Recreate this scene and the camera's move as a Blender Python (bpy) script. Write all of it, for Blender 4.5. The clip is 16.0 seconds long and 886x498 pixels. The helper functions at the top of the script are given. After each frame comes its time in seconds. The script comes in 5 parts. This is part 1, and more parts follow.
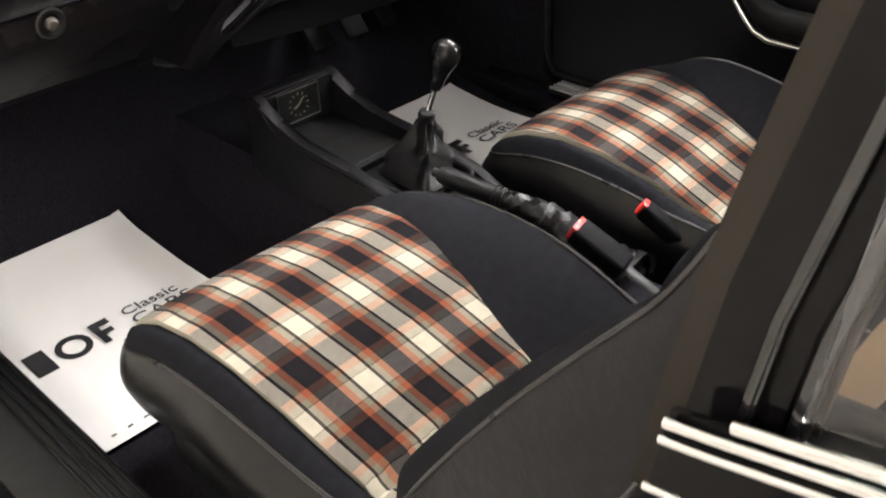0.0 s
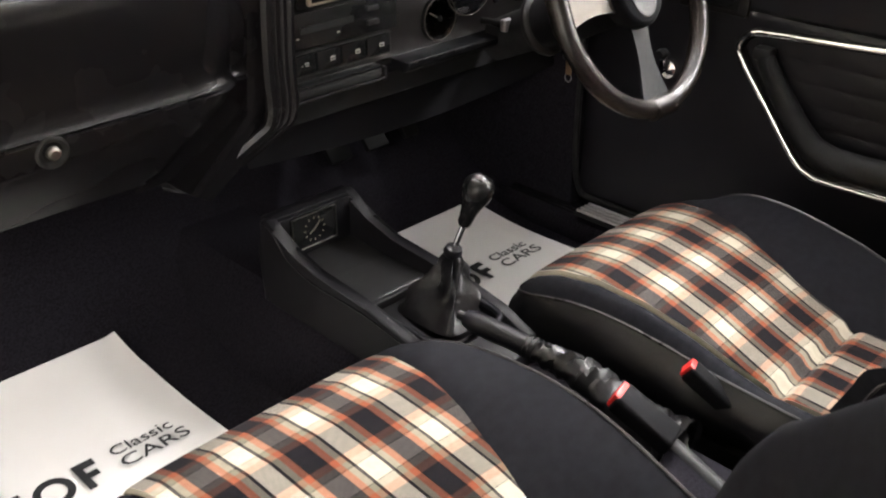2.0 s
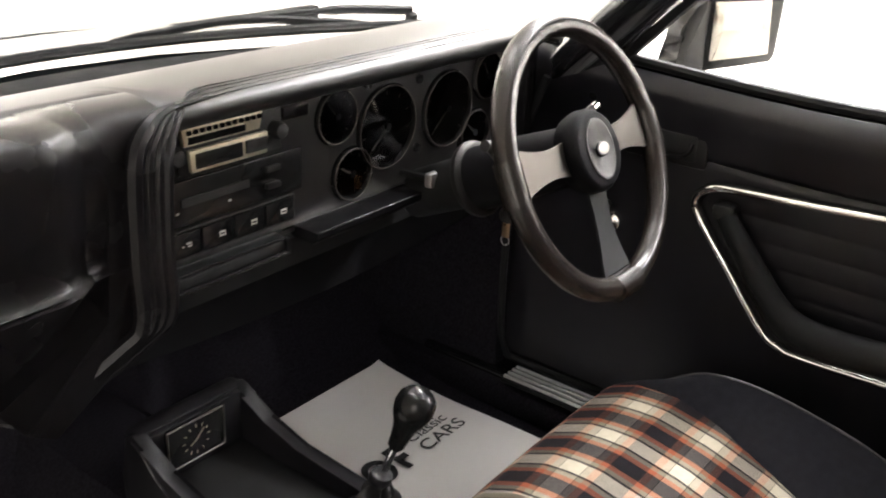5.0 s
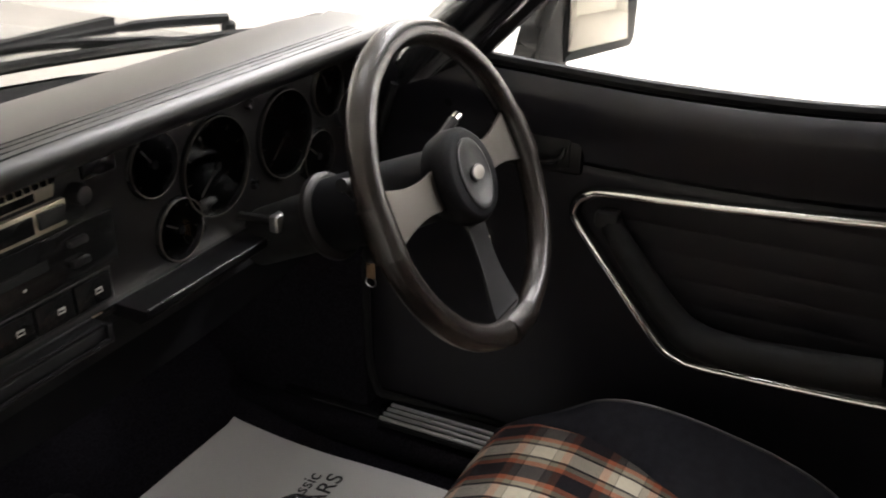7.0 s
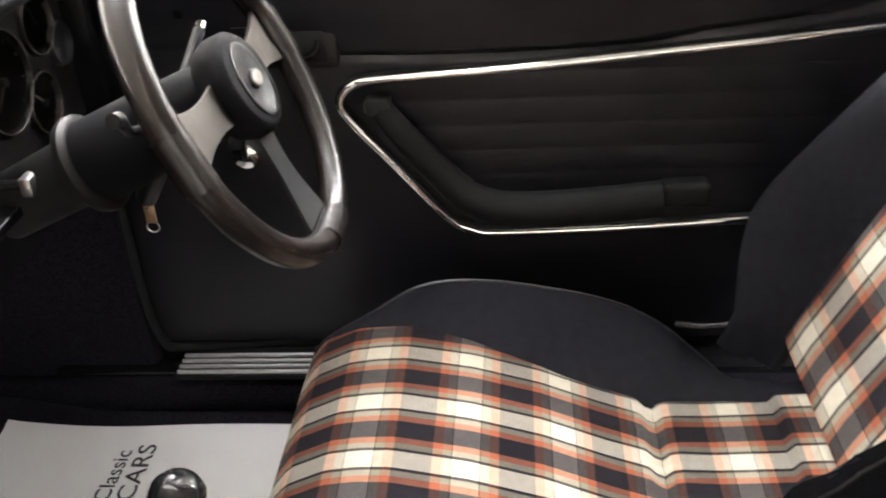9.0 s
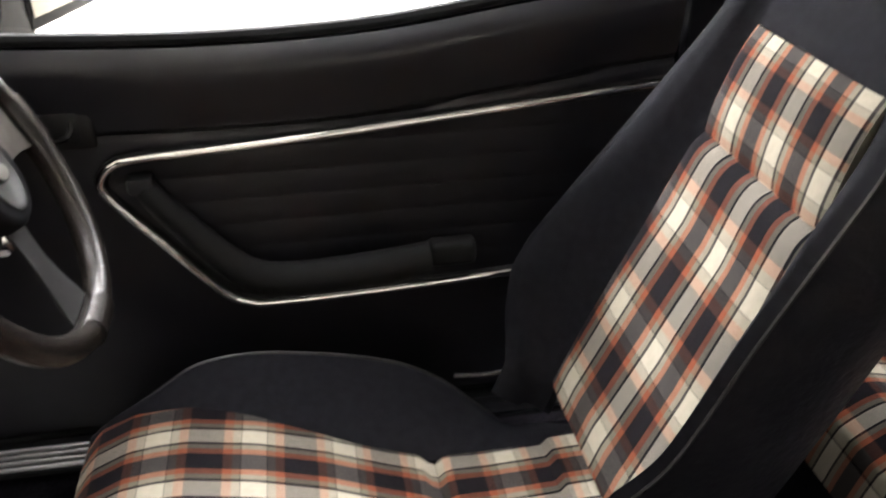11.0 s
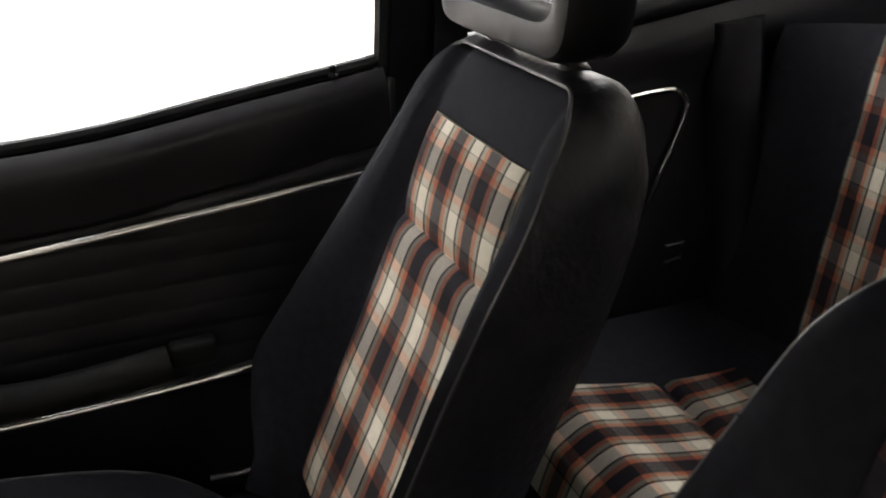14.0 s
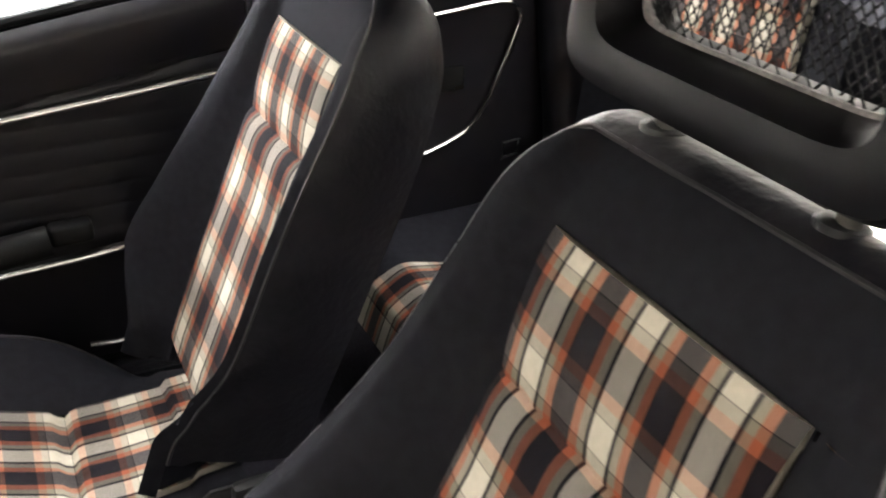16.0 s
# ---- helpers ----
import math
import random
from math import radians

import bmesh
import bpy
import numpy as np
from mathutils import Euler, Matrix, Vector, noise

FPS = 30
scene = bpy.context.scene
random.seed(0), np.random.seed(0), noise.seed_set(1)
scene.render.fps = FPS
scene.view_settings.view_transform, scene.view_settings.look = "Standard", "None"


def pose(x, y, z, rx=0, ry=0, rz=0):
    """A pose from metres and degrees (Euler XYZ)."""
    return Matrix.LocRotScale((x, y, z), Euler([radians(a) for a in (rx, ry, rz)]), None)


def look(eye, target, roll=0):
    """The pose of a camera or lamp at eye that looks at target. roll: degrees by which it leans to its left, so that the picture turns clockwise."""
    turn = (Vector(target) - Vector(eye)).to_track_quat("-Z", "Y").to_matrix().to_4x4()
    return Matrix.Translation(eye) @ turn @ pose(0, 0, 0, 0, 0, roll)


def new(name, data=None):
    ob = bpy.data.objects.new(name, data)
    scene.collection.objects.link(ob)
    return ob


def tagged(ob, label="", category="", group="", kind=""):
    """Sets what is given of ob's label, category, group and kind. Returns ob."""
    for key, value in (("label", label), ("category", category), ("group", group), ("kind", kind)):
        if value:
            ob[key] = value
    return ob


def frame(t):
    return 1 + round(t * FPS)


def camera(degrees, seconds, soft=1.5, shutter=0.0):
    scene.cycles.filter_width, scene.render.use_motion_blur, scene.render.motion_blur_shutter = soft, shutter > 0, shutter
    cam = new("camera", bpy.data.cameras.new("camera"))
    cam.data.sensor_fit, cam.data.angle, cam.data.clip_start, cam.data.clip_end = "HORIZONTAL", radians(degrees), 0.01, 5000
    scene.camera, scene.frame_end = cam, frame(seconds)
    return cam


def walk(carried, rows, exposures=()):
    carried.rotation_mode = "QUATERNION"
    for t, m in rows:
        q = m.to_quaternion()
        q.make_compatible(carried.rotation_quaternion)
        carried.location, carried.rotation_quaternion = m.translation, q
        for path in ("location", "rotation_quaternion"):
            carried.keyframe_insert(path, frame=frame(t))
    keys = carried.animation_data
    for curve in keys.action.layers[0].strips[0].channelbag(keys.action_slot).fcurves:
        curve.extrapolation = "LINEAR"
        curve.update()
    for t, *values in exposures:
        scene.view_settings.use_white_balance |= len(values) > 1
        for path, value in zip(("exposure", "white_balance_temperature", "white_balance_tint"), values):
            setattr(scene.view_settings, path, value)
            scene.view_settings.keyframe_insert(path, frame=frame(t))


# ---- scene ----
cam = camera(50.0, 16.0, soft=1.9, shutter=0.5)
METRES, EYE, TILT, LEAN, TURN = 1.0, 0.0, 0.0, 0.0, 0.0
PATH = [
    (0, (-0.931, -0.704, 1.176), (0.246, 0.485, 0.081), -2.4),
    (0.5, (-0.912, -0.681, 1.184), (0.274, 0.528, 0.12), -1.9),
    (1, (-0.893, -0.646, 1.188), (0.312, 0.578, 0.163), -1.1),
    (1.5, (-0.87, -0.605, 1.195), (0.351, 0.629, 0.201), -0.4),
    (2, (-0.847, -0.566, 1.202), (0.393, 0.677, 0.243), 0.0),
    (2.5, (-0.82, -0.518, 1.21), (0.447, 0.72, 0.281), 0.6),
    (3, (-0.792, -0.465, 1.218), (0.511, 0.755, 0.315), 1.4),
    (3.5, (-0.755, -0.425, 1.221), (0.578, 0.784, 0.35), 1.9),
    (4, (-0.718, -0.382, 1.224), (0.652, 0.804, 0.378), 2.4),
    (4.2, (-0.709, -0.363, 1.223), (0.682, 0.808, 0.391), 2.6),
    (6.3, (-0.543, -0.174, 1.195), (1.054, 0.738, 0.409), 1.3),
    (6.5, (-0.531, -0.163, 1.197), (1.083, 0.716, 0.408), 1.0),
    (7, (-0.496, -0.14, 1.21), (1.142, 0.648, 0.376), 0.8),
    (7.5, (-0.48, -0.108, 1.202), (1.199, 0.552, 0.339), -0.9),
    (8, (-0.476, -0.051, 1.19), (1.241, 0.414, 0.276), -2.1),
    (8.5, (-0.476, -0.014, 1.174), (1.25, 0.281, 0.207), -3.2),
    (8.7, (-0.479, -0.008, 1.172), (1.245, 0.231, 0.187), -3.5),
    (10.8, (-0.491, -0.037, 1.225), (1.231, -0.252, 0.231), -1.5),
    (11, (-0.49, -0.039, 1.215), (1.249, -0.305, 0.263), -1.1),
    (11.5, (-0.492, -0.047, 1.227), (1.261, -0.423, 0.34), 0.0),
    (12, (-0.485, -0.083, 1.231), (1.291, -0.531, 0.428), -0.3),
    (12.5, (-0.48, -0.082, 1.241), (1.292, -0.663, 0.52), -0.1),
    (13, (-0.482, -0.08, 1.246), (1.277, -0.767, 0.588), -0.5),
    (13.5, (-0.494, -0.105, 1.245), (1.234, -0.811, 0.526), -1.9),
    (14, (-0.558, -0.164, 1.227), (1.167, -0.79, 0.433), -2.4),
    (14.5, (-0.606, -0.116, 1.252), (1.036, -0.849, 0.376), -1.7),
    (15, (-0.664, -0.132, 1.264), (0.95, -0.885, 0.353), -1.0),
    (15.5, (-0.723, -0.158, 1.26), (0.881, -0.92, 0.34), -0.0),
    (16, (-0.778, -0.188, 1.267), (0.809, -0.943, 0.311), 0.0),
]
EXPOSURES = [(0, 0.5), (0.5, 0.8), (1.5, 0.65), (2.5, 0.85), (4.2, 0.9), (6.3, -0.38), (7.5, -0.4), (8.2, 0.45), (8.7, 1.0), (10.8, 0.3), (11.5, 0.27), (12, 0.05), (12.5, -0.75), (12.9, -1.4), (13.2, -1.95), (13.6, -2.15), (13.9, -1.05), (14.2, -0.05), (14.6, 0.3), (15.2, 0.3), (16, 0.7)]
walk(cam, [(t, look(eye, target, roll)) for t, eye, target, roll in PATH], [(t, e, 6420 if t < 8 else 6300, 12) for t, e in EXPOSURES])

# ---------------------------------------------------------------- light
world = bpy.data.worlds.new("world")
world.use_nodes = True
scene.world = world
world.node_tree.nodes["Background"].inputs[0].default_value = (1.0, 0.97, 0.92, 1)
world.node_tree.nodes["Background"].inputs[1].default_value = 0.25


def area(name, at, target, sx, sy, watts, colour=(1, 0.98, 0.975)):
    d = bpy.data.lights.new(name, "AREA")
    d.shape, d.size, d.size_y, d.energy, d.color = "RECTANGLE", sx, sy, watts, colour
    ob = new(name, d)
    ob.matrix_world = look(at, target)
    return ob


# unseen area lights added below the ceiling: some fill the cabin, some whiten walls
CEIL = 3.0
for lx, ly, w in ((2.3, 0.1, 75), (0.55, 0.85, 22), (0.0, -2.75, 90)):
    area("overhead_fill", (lx, ly, CEIL - 0.06), (lx, ly + 0.001, 0), 0.55, 1.5, w)
for lx, ly, tx, ty, w in ((3.0, 1.2, 4.2, 1.2, 420), (3.0, -2.2, 4.2, -2.2, 420), (-3.0, -2.9, -4.2, -2.9, 150), (-1.8, 4.9, -1.8, 6.0, 170), (1.8, 4.9, 1.8, 6.0, 190)):
    area("wall_wash_fill", (lx, ly, CEIL - 0.10), (tx, ty, 0.6), 1.8, 0.4, w)


# ---------------------------------------------------------------- materials
def mat(name, colour, rough=0.5, metal=0.0, var=0.15, scale=30.0, bump=0.0, bscale=300.0, rvar=0.1, spec=0.5, coat=0.0, kind="noise", detail=4.0, relief=0.001):
    m = bpy.data.materials.new(name)
    m.use_nodes = True
    nt = m.node_tree
    n, l = nt.nodes, nt.links
    b = n["Principled BSDF"]
    b.inputs["Metallic"].default_value = metal
    b.inputs["Specular IOR Level"].default_value = spec
    b.inputs["Coat Weight"].default_value = coat
    tc = n.new("ShaderNodeTexCoord")
    nz = n.new("ShaderNodeTexNoise")
    nz.inputs["Scale"].default_value, nz.inputs["Detail"].default_value = scale, detail
    l.new(tc.outputs["Object"], nz.inputs["Vector"])
    ramp = n.new("ShaderNodeMapRange")
    ramp.interpolation_type = "SMOOTHSTEP"
    ramp.inputs["From Min"].default_value, ramp.inputs["From Max"].default_value = 0.2, 0.8
    ramp.inputs["To Min"].default_value, ramp.inputs["To Max"].default_value = 1 - var, 1 + var
    l.new(nz.outputs["Fac"], ramp.inputs["Value"])
    mul = n.new("ShaderNodeVectorMath")
    mul.operation = "SCALE"
    mul.inputs[0].default_value = colour[:3]
    l.new(ramp.outputs["Result"], mul.inputs["Scale"])
    l.new(mul.outputs["Vector"], b.inputs["Base Color"])
    rr = n.new("ShaderNodeMapRange")
    rr.interpolation_type = "SMOOTHSTEP"
    rr.inputs["From Min"].default_value, rr.inputs["From Max"].default_value = 0.2, 0.8
    rr.inputs["To Min"].default_value, rr.inputs["To Max"].default_value = max(0.02, rough - rvar), min(1, rough + rvar)
    l.new(nz.outputs["Fac"], rr.inputs["Value"])
    l.new(rr.outputs["Result"], b.inputs["Roughness"])
    if bump:
        if kind == "grain":
            bz = n.new("ShaderNodeTexVoronoi")
            bz.inputs["Scale"].default_value = bscale
            out = bz.outputs["Distance"]
        else:
            bz = n.new("ShaderNodeTexNoise")
            bz.inputs["Scale"].default_value, bz.inputs["Detail"].default_value = bscale, 3
            out = bz.outputs["Fac"]
        l.new(tc.outputs["Object"], bz.inputs["Vector"])
        bp = n.new("ShaderNodeBump")
        bp.inputs["Strength"].default_value, bp.inputs["Distance"].default_value = bump, relief
        l.new(out, bp.inputs["Height"])
        l.new(bp.outputs["Normal"], b.inputs["Normal"])
    return m


VINYL = mat("black_vinyl", (0.0089, 0.0085, 0.0105), 0.36, var=0.3, scale=14, bump=0.09, bscale=900, kind="grain", rvar=0.07, spec=0.33)
DOORV = mat("door_vinyl", (0.0094, 0.0087, 0.0110), 0.33, var=0.12, scale=10, bump=0.06, bscale=1000, rvar=0.04, spec=0.42)
VINYL_SOFT = mat("soft_leatherette", (0.0085, 0.0080, 0.0082), 0.34, var=0.2, scale=9, bump=0.4, bscale=90, rvar=0.08, spec=0.4)
CLOTH = mat("black_cloth", (0.0129, 0.0129, 0.0155), 0.95, var=0.22, scale=70, bump=0.4, bscale=1500, spec=0.08, rvar=0.04)
CARPET = mat("black_carpet", (0.0145, 0.0133, 0.0165), 1.0, var=0.5, scale=250, bump=1.0, bscale=700, spec=0.03, rvar=0.0)
PLASTIC = mat("black_plastic", (0.0128, 0.0128, 0.0128), 0.40, var=0.15, scale=20, bump=0.2, bscale=1200, kind="grain", spec=0.32)
DASH = mat("dashboard_skin", (0.0067, 0.0062, 0.0068), 0.27, var=0.06, scale=6, bump=0.05, bscale=700, rvar=0.02, spec=0.17)
DASHTOP = mat("dashboard_top_skin", (0.0075, 0.0070, 0.0072), 0.36, var=0.04, scale=3, rvar=0.0, spec=0.45)
GLOSS = mat("gloss_black_plastic", (0.0104, 0.0104, 0.0104), 0.15, var=0.1, scale=20, rvar=0.04, spec=0.3)
PANEL = mat("instrument_panel_grey", (0.0094, 0.0086, 0.0083), 0.45, var=0.1, scale=25, bump=0.2, bscale=1500, spec=0.27)
CHROME = mat("chrome", (0.88, 0.88, 0.87), 0.10, 1.0, var=0.04, scale=40, rvar=0.03)
STEEL = mat("satin_metal", (0.5, 0.5, 0.5), 0.35, 1.0, var=0.08, scale=60)
ALLOY = mat("black_anodised_spoke", (0.058, 0.051, 0.043), 0.40, 0.6, var=0.1, scale=50, bump=0.1, bscale=900)
RUBBER = mat("rubber", (0.0095, 0.0095, 0.0095), 0.65, var=0.2, scale=30, spec=0.25)
PGLOSS = mat("pillar_gloss_black", (0.006, 0.0055, 0.006), 0.10, var=0.1, scale=4, rvar=0.03, spec=0.16)
PAINT = mat("black_gloss_paint", (0.012, 0.012, 0.013), 0.12, var=0.1, scale=4, coat=0.6, rvar=0.04)
PILLAR = mat("satin_dark_pillar", (0.024, 0.020, 0.016), 0.42, var=0.1, scale=8, rvar=0.05, spec=0.15)
PAPER = mat("white_paper", (0.80, 0.79, 0.77), 0.6, var=0.03, scale=5, bump=0.1, bscale=300, spec=0.3)
INK = mat("black_ink", (0.02, 0.02, 0.022), 0.6, var=0.05)
RED = mat("red_button", (0.65, 0.03, 0.025), 0.4, var=0.1)
WHITE = mat("white_marking", (0.45, 0.44, 0.40), 0.5, var=0.05)
CREAM = mat("cream_metal", (0.55, 0.50, 0.38), 0.35, 0.7, var=0.1, scale=80)
WALLW = mat("white_painted_wall", (0.80, 0.78, 0.725), 0.7, var=0.04, scale=2.5, bump=0.3, bscale=60)
WALLT = mat("grey_wall", (0.48, 0.455, 0.42), 0.6, var=0.06, scale=1.5, bump=0.3, bscale=60)
FLOORM = mat("grey_painted_floor", (0.42, 0.40, 0.37), 0.4, var=0.06, scale=2, bump=0.1, bscale=40)
HEADLIN = mat("headlining", (0.55, 0.53, 0.48), 0.85, var=0.05, scale=40, bump=0.4, bscale=500)
BRONZE = mat("key_brass", (0.45, 0.30, 0.18), 0.35, 0.9, var=0.15, scale=90)

LEATHER = mat("wheel_leather", (0.013, 0.010, 0.0085), 0.27, var=0.04, scale=8, rvar=0.005, spec=0.42)
LOWER = mat("matt_lower_trim", (0.0055, 0.0053, 0.0060), 0.6, var=0.15, scale=18, bump=0.15, bscale=900, spec=0.07)
HEADV = mat("headrest_leatherette", (0.0055, 0.0052, 0.0062), 0.42, var=0.2, scale=20, bump=0.05, bscale=300, rvar=0.05, spec=0.13)
ALU = mat("bright_aluminium", (0.85, 0.85, 0.84), 0.42, 0.75, var=0.06, scale=60)
GAITER = mat("gaiter_leather", (0.0065, 0.006, 0.0065), 0.36, var=0.25, scale=60, bump=0.8, bscale=110, rvar=0.08, spec=0.28)
CONSV = mat("console_vinyl", (0.0085, 0.0080, 0.0094), 0.45, var=0.2, scale=16, bump=0.08, bscale=800, rvar=0.06, spec=0.22)
SEATV = mat("seat_leatherette", (0.0122, 0.0116, 0.0141), 0.40, var=0.3, scale=40, bump=0.8, bscale=85, rvar=0.08, spec=0.30, relief=0.0016)
DULL = mat("dull_steel", (0.20, 0.19, 0.175), 0.38, 1.0, var=0.08, scale=60)
BOARD = mat("tan_board", (0.33, 0.215, 0.11), 0.6, var=0.12, scale=20, bump=0.2, bscale=300)
BRAID = mat("grey_braid", (0.20, 0.19, 0.18), 0.8, var=0.4, scale=220, bump=0.6, bscale=500, rvar=0.05)
PIPING = mat("piping_vinyl", (0.030, 0.028, 0.028), 0.34, var=0.1, spec=0.5)
MIRROR = mat("mirror_silver", (0.50, 0.48, 0.43), 0.03, 1.0, var=0.01, rvar=0.0)


def glass(name, tint=(1, 1, 1), rough=0.0):
    m = bpy.data.materials.new(name)
    m.use_nodes = True
    b = m.node_tree.nodes["Principled BSDF"]
    b.inputs["Base Color"].default_value = (*tint, 1)
    b.inputs["Roughness"].default_value = rough
    b.inputs["Transmission Weight"].default_value = 1.0
    b.inputs["IOR"].default_value = 1.45
    return m


GLASS = glass("clear_glass")


def plaid():
    """Woven tartan on the UV map, which counts pattern repeats: about 90 mm across, 120 mm along."""
    m = bpy.data.materials.new("tartan_cloth")
    m.use_nodes = True
    n, l = m.node_tree.nodes, m.node_tree.links
    b = n["Principled BSDF"]
    uv = n.new("ShaderNodeUVMap")
    uv.uv_map = "UVMap"
    sep = n.new("ShaderNodeSeparateXYZ")
    l.new(uv.outputs["UV"], sep.inputs["Vector"])
    # thread colours, kept as roots so that crossing threads blend as dark as they do in a tight weave
    BLACK, BROWNRED, BEIGE, CREAMC = ((*(c ** (1 / 3.2) for c in q), 1) for q in ((0.0075, 0.0065, 0.0085), (0.225, 0.062, 0.030), (0.17, 0.157, 0.115), (0.48, 0.44, 0.35)))

    def op(kind, a, c):
        q = n.new("ShaderNodeMath")
        q.operation = kind
        for i, v in enumerate((a, c)):
            if isinstance(v, (int, float)):
                q.inputs[i].default_value = v
            elif v is not None:
                l.new(v, q.inputs[i])
        return q.outputs[0]

    def band(src, stops):
        # distance from the middle of the dark band: 0 at its middle, 1 at the middle of the cream band
        f = op("MULTIPLY", op("PINGPONG", op("ADD", src, 0.5), 0.5), 2.0)
        r = n.new("ShaderNodeValToRGB")
        r.color_ramp.interpolation = "CONSTANT"
        e = r.color_ramp.elements
        e[0].position, e[0].color = 0.0, BLACK
        e[1].position, e[1].color = stops[0], BROWNRED
        for p, c in zip(stops[1:], (BEIGE, BLACK, CREAMC)):
            q = e.new(p)
            q.color = c
        l.new(f, r.inputs["Fac"])
        return r.outputs["Color"]

    # fine twill: the lengthwise thread lies on top more often than the cross thread
    sel = n.new("ShaderNodeMapRange")
    sel.inputs["From Min"].default_value, sel.inputs["From Max"].default_value = 0.3, 0.7
    sel.inputs["To Min"].default_value, sel.inputs["To Max"].default_value = 0.24, 0.44
    l.new(op("PINGPONG", op("MULTIPLY", op("ADD", op("MULTIPLY", sep.outputs["X"], 0.09), op("MULTIPLY", sep.outputs["Y"], 0.096)), 1300.0), 1.0), sel.inputs["Value"])
    mix = n.new("ShaderNodeMixRGB")
    l.new(sel.outputs["Result"], mix.inputs["Fac"])
    l.new(band(sep.outputs["X"], (0.285, 0.475, 0.645, 0.735)), mix.inputs["Color1"])
    l.new(band(sep.outputs["Y"], (0.36, 0.55, 0.715, 0.737)), mix.inputs["Color2"])
    cube = n.new("ShaderNodeGamma")
    cube.inputs["Gamma"].default_value = 3.2
    l.new(mix.outputs["Color"], cube.inputs["Color"])
    nz = n.new("ShaderNodeTexNoise")
    nz.inputs["Scale"].default_value = 9
    l.new(uv.outputs["UV"], nz.inputs["Vector"])
    mr = n.new("ShaderNodeMapRange")
    mr.inputs["To Min"].default_value, mr.inputs["To Max"].default_value = 0.82, 1.12
    l.new(nz.outputs["Fac"], mr.inputs["Value"])
    sc = n.new("ShaderNodeVectorMath")
    sc.operation = "SCALE"
    l.new(cube.outputs["Color"], sc.inputs[0])
    l.new(mr.outputs["Result"], sc.inputs["Scale"])
    l.new(sc.outputs["Vector"], b.inputs["Base Color"])
    b.inputs["Roughness"].default_value = 0.85
    b.inputs["Specular IOR Level"].default_value = 0.08
    b.inputs["Sheen Weight"].default_value = 0.02
    bp = n.new("ShaderNodeBump")
    bp.inputs["Strength"].default_value, bp.inputs["Distance"].default_value = 0.3, 0.0006
    l.new(sel.outputs["Result"], bp.inputs["Height"])
    l.new(bp.outputs["Normal"], b.inputs["Normal"])
    return m


PLAID = plaid()


# ---------------------------------------------------------------- mesh helpers
def base_of(ob):
    p = Vector((0, 0, 0))
    while ob:
        p += ob.location
        ob = ob.parent
    return p


def thing(name, at, label, category, group="", kind=""):
    ob = new(name)
    ob.empty_display_size = 0.05
    ob.location = at
    return tagged(ob, label, category, group, kind)


def part(name, bm, material, parent=None, label="", smooth=True):
    """One mesh object from a bmesh in world coordinates, under a thing or a part."""
    bmesh.ops.recalc_face_normals(bm, faces=bm.faces)
    if parent is not None:
        bmesh.ops.translate(bm, vec=-base_of(parent), verts=bm.verts)
    me = bpy.data.meshes.new(name)
    bm.to_mesh(me)
    bm.free()
    if smooth:
        me.polygons.foreach_set("use_smooth", [True] * len(me.polygons))
        me.set_sharp_from_angle(angle=radians(40))
    me.materials.append(material)
    ob = new(name, me)
    ob.parent = parent
    return tagged(ob, label)


def solo(name, bm, material, label, category, group="", kind="", smooth=True):
    return tagged(part(name, bm, material, None, "", smooth), label, category, group, kind)


def surf(f, nu, nv, close_u=False, bm=None, uvf=None):
    """Grid over f(u, v), u and v from 0 to 1."""
    bm = bm or bmesh.new()
    g = [[bm.verts.new(f(i / nu, j / nv)) for i in range(nu + (0 if close_u else 1))] for j in range(nv + 1)]
    lay = (bm.loops.layers.uv.get("UVMap") or bm.loops.layers.uv.new("UVMap")) if uvf else None
    for j in range(nv):
        for i in range(nu):
            k = (i + 1) % len(g[0])
            fc = bm.faces.new((g[j][i], g[j][k], g[j + 1][k], g[j + 1][i]))
            if uvf:
                for lp, (a, c) in zip(fc.loops, ((i, j), (i + 1, j), (i + 1, j + 1), (i, j + 1))):
                    lp[lay].uv = uvf(a / nu, c / nv)
    return bm


def thick(bm, t, out=(0, 0, 1)):
    """Gives an open sheet a thickness, away from the side that faces out."""
    bmesh.ops.recalc_face_normals(bm, faces=bm.faces)
    o = Vector(out)
    if sum(f.normal.dot(o) * f.calc_area() for f in bm.faces) < 0:
        bmesh.ops.reverse_faces(bm, faces=bm.faces[:])
    bm.normal_update()
    faces, rim = bm.faces[:], [e for e in bm.edges if e.is_boundary]
    under = {v: bm.verts.new(v.co - v.normal * t) for v in bm.verts[:]}
    for f in faces:
        bm.faces.new([under[v] for v in reversed(f.verts)])
    for e in rim:
        a, b = e.verts
        if e.link_loops and e.link_loops[0].vert == b:
            a, b = b, a
        try:
            bm.faces.new((b, a, under[a], under[b]))
        except ValueError:
            pass
    return bm


def smooth_path(pts, n, closed=False):
    """Catmull-Rom through the points, n steps a span."""
    p = [Vector(q) for q in pts]
    m = len(p)
    out = []
    for i in range(m if closed else m - 1):
        a, b, c, d = ((p[(i + k) % m] if closed else p[min(max(i + k, 0), m - 1)]) for k in (-1, 0, 1, 2))
        for s in range(n):
            t = s / n
            out.append(0.5 * ((2 * b) + (c - a) * t + (2 * a - 5 * b + 4 * c - d) * t * t + (3 * b - a - 3 * c + d) * t ** 3))
    if not closed:
        out.append(p[-1])
    return out


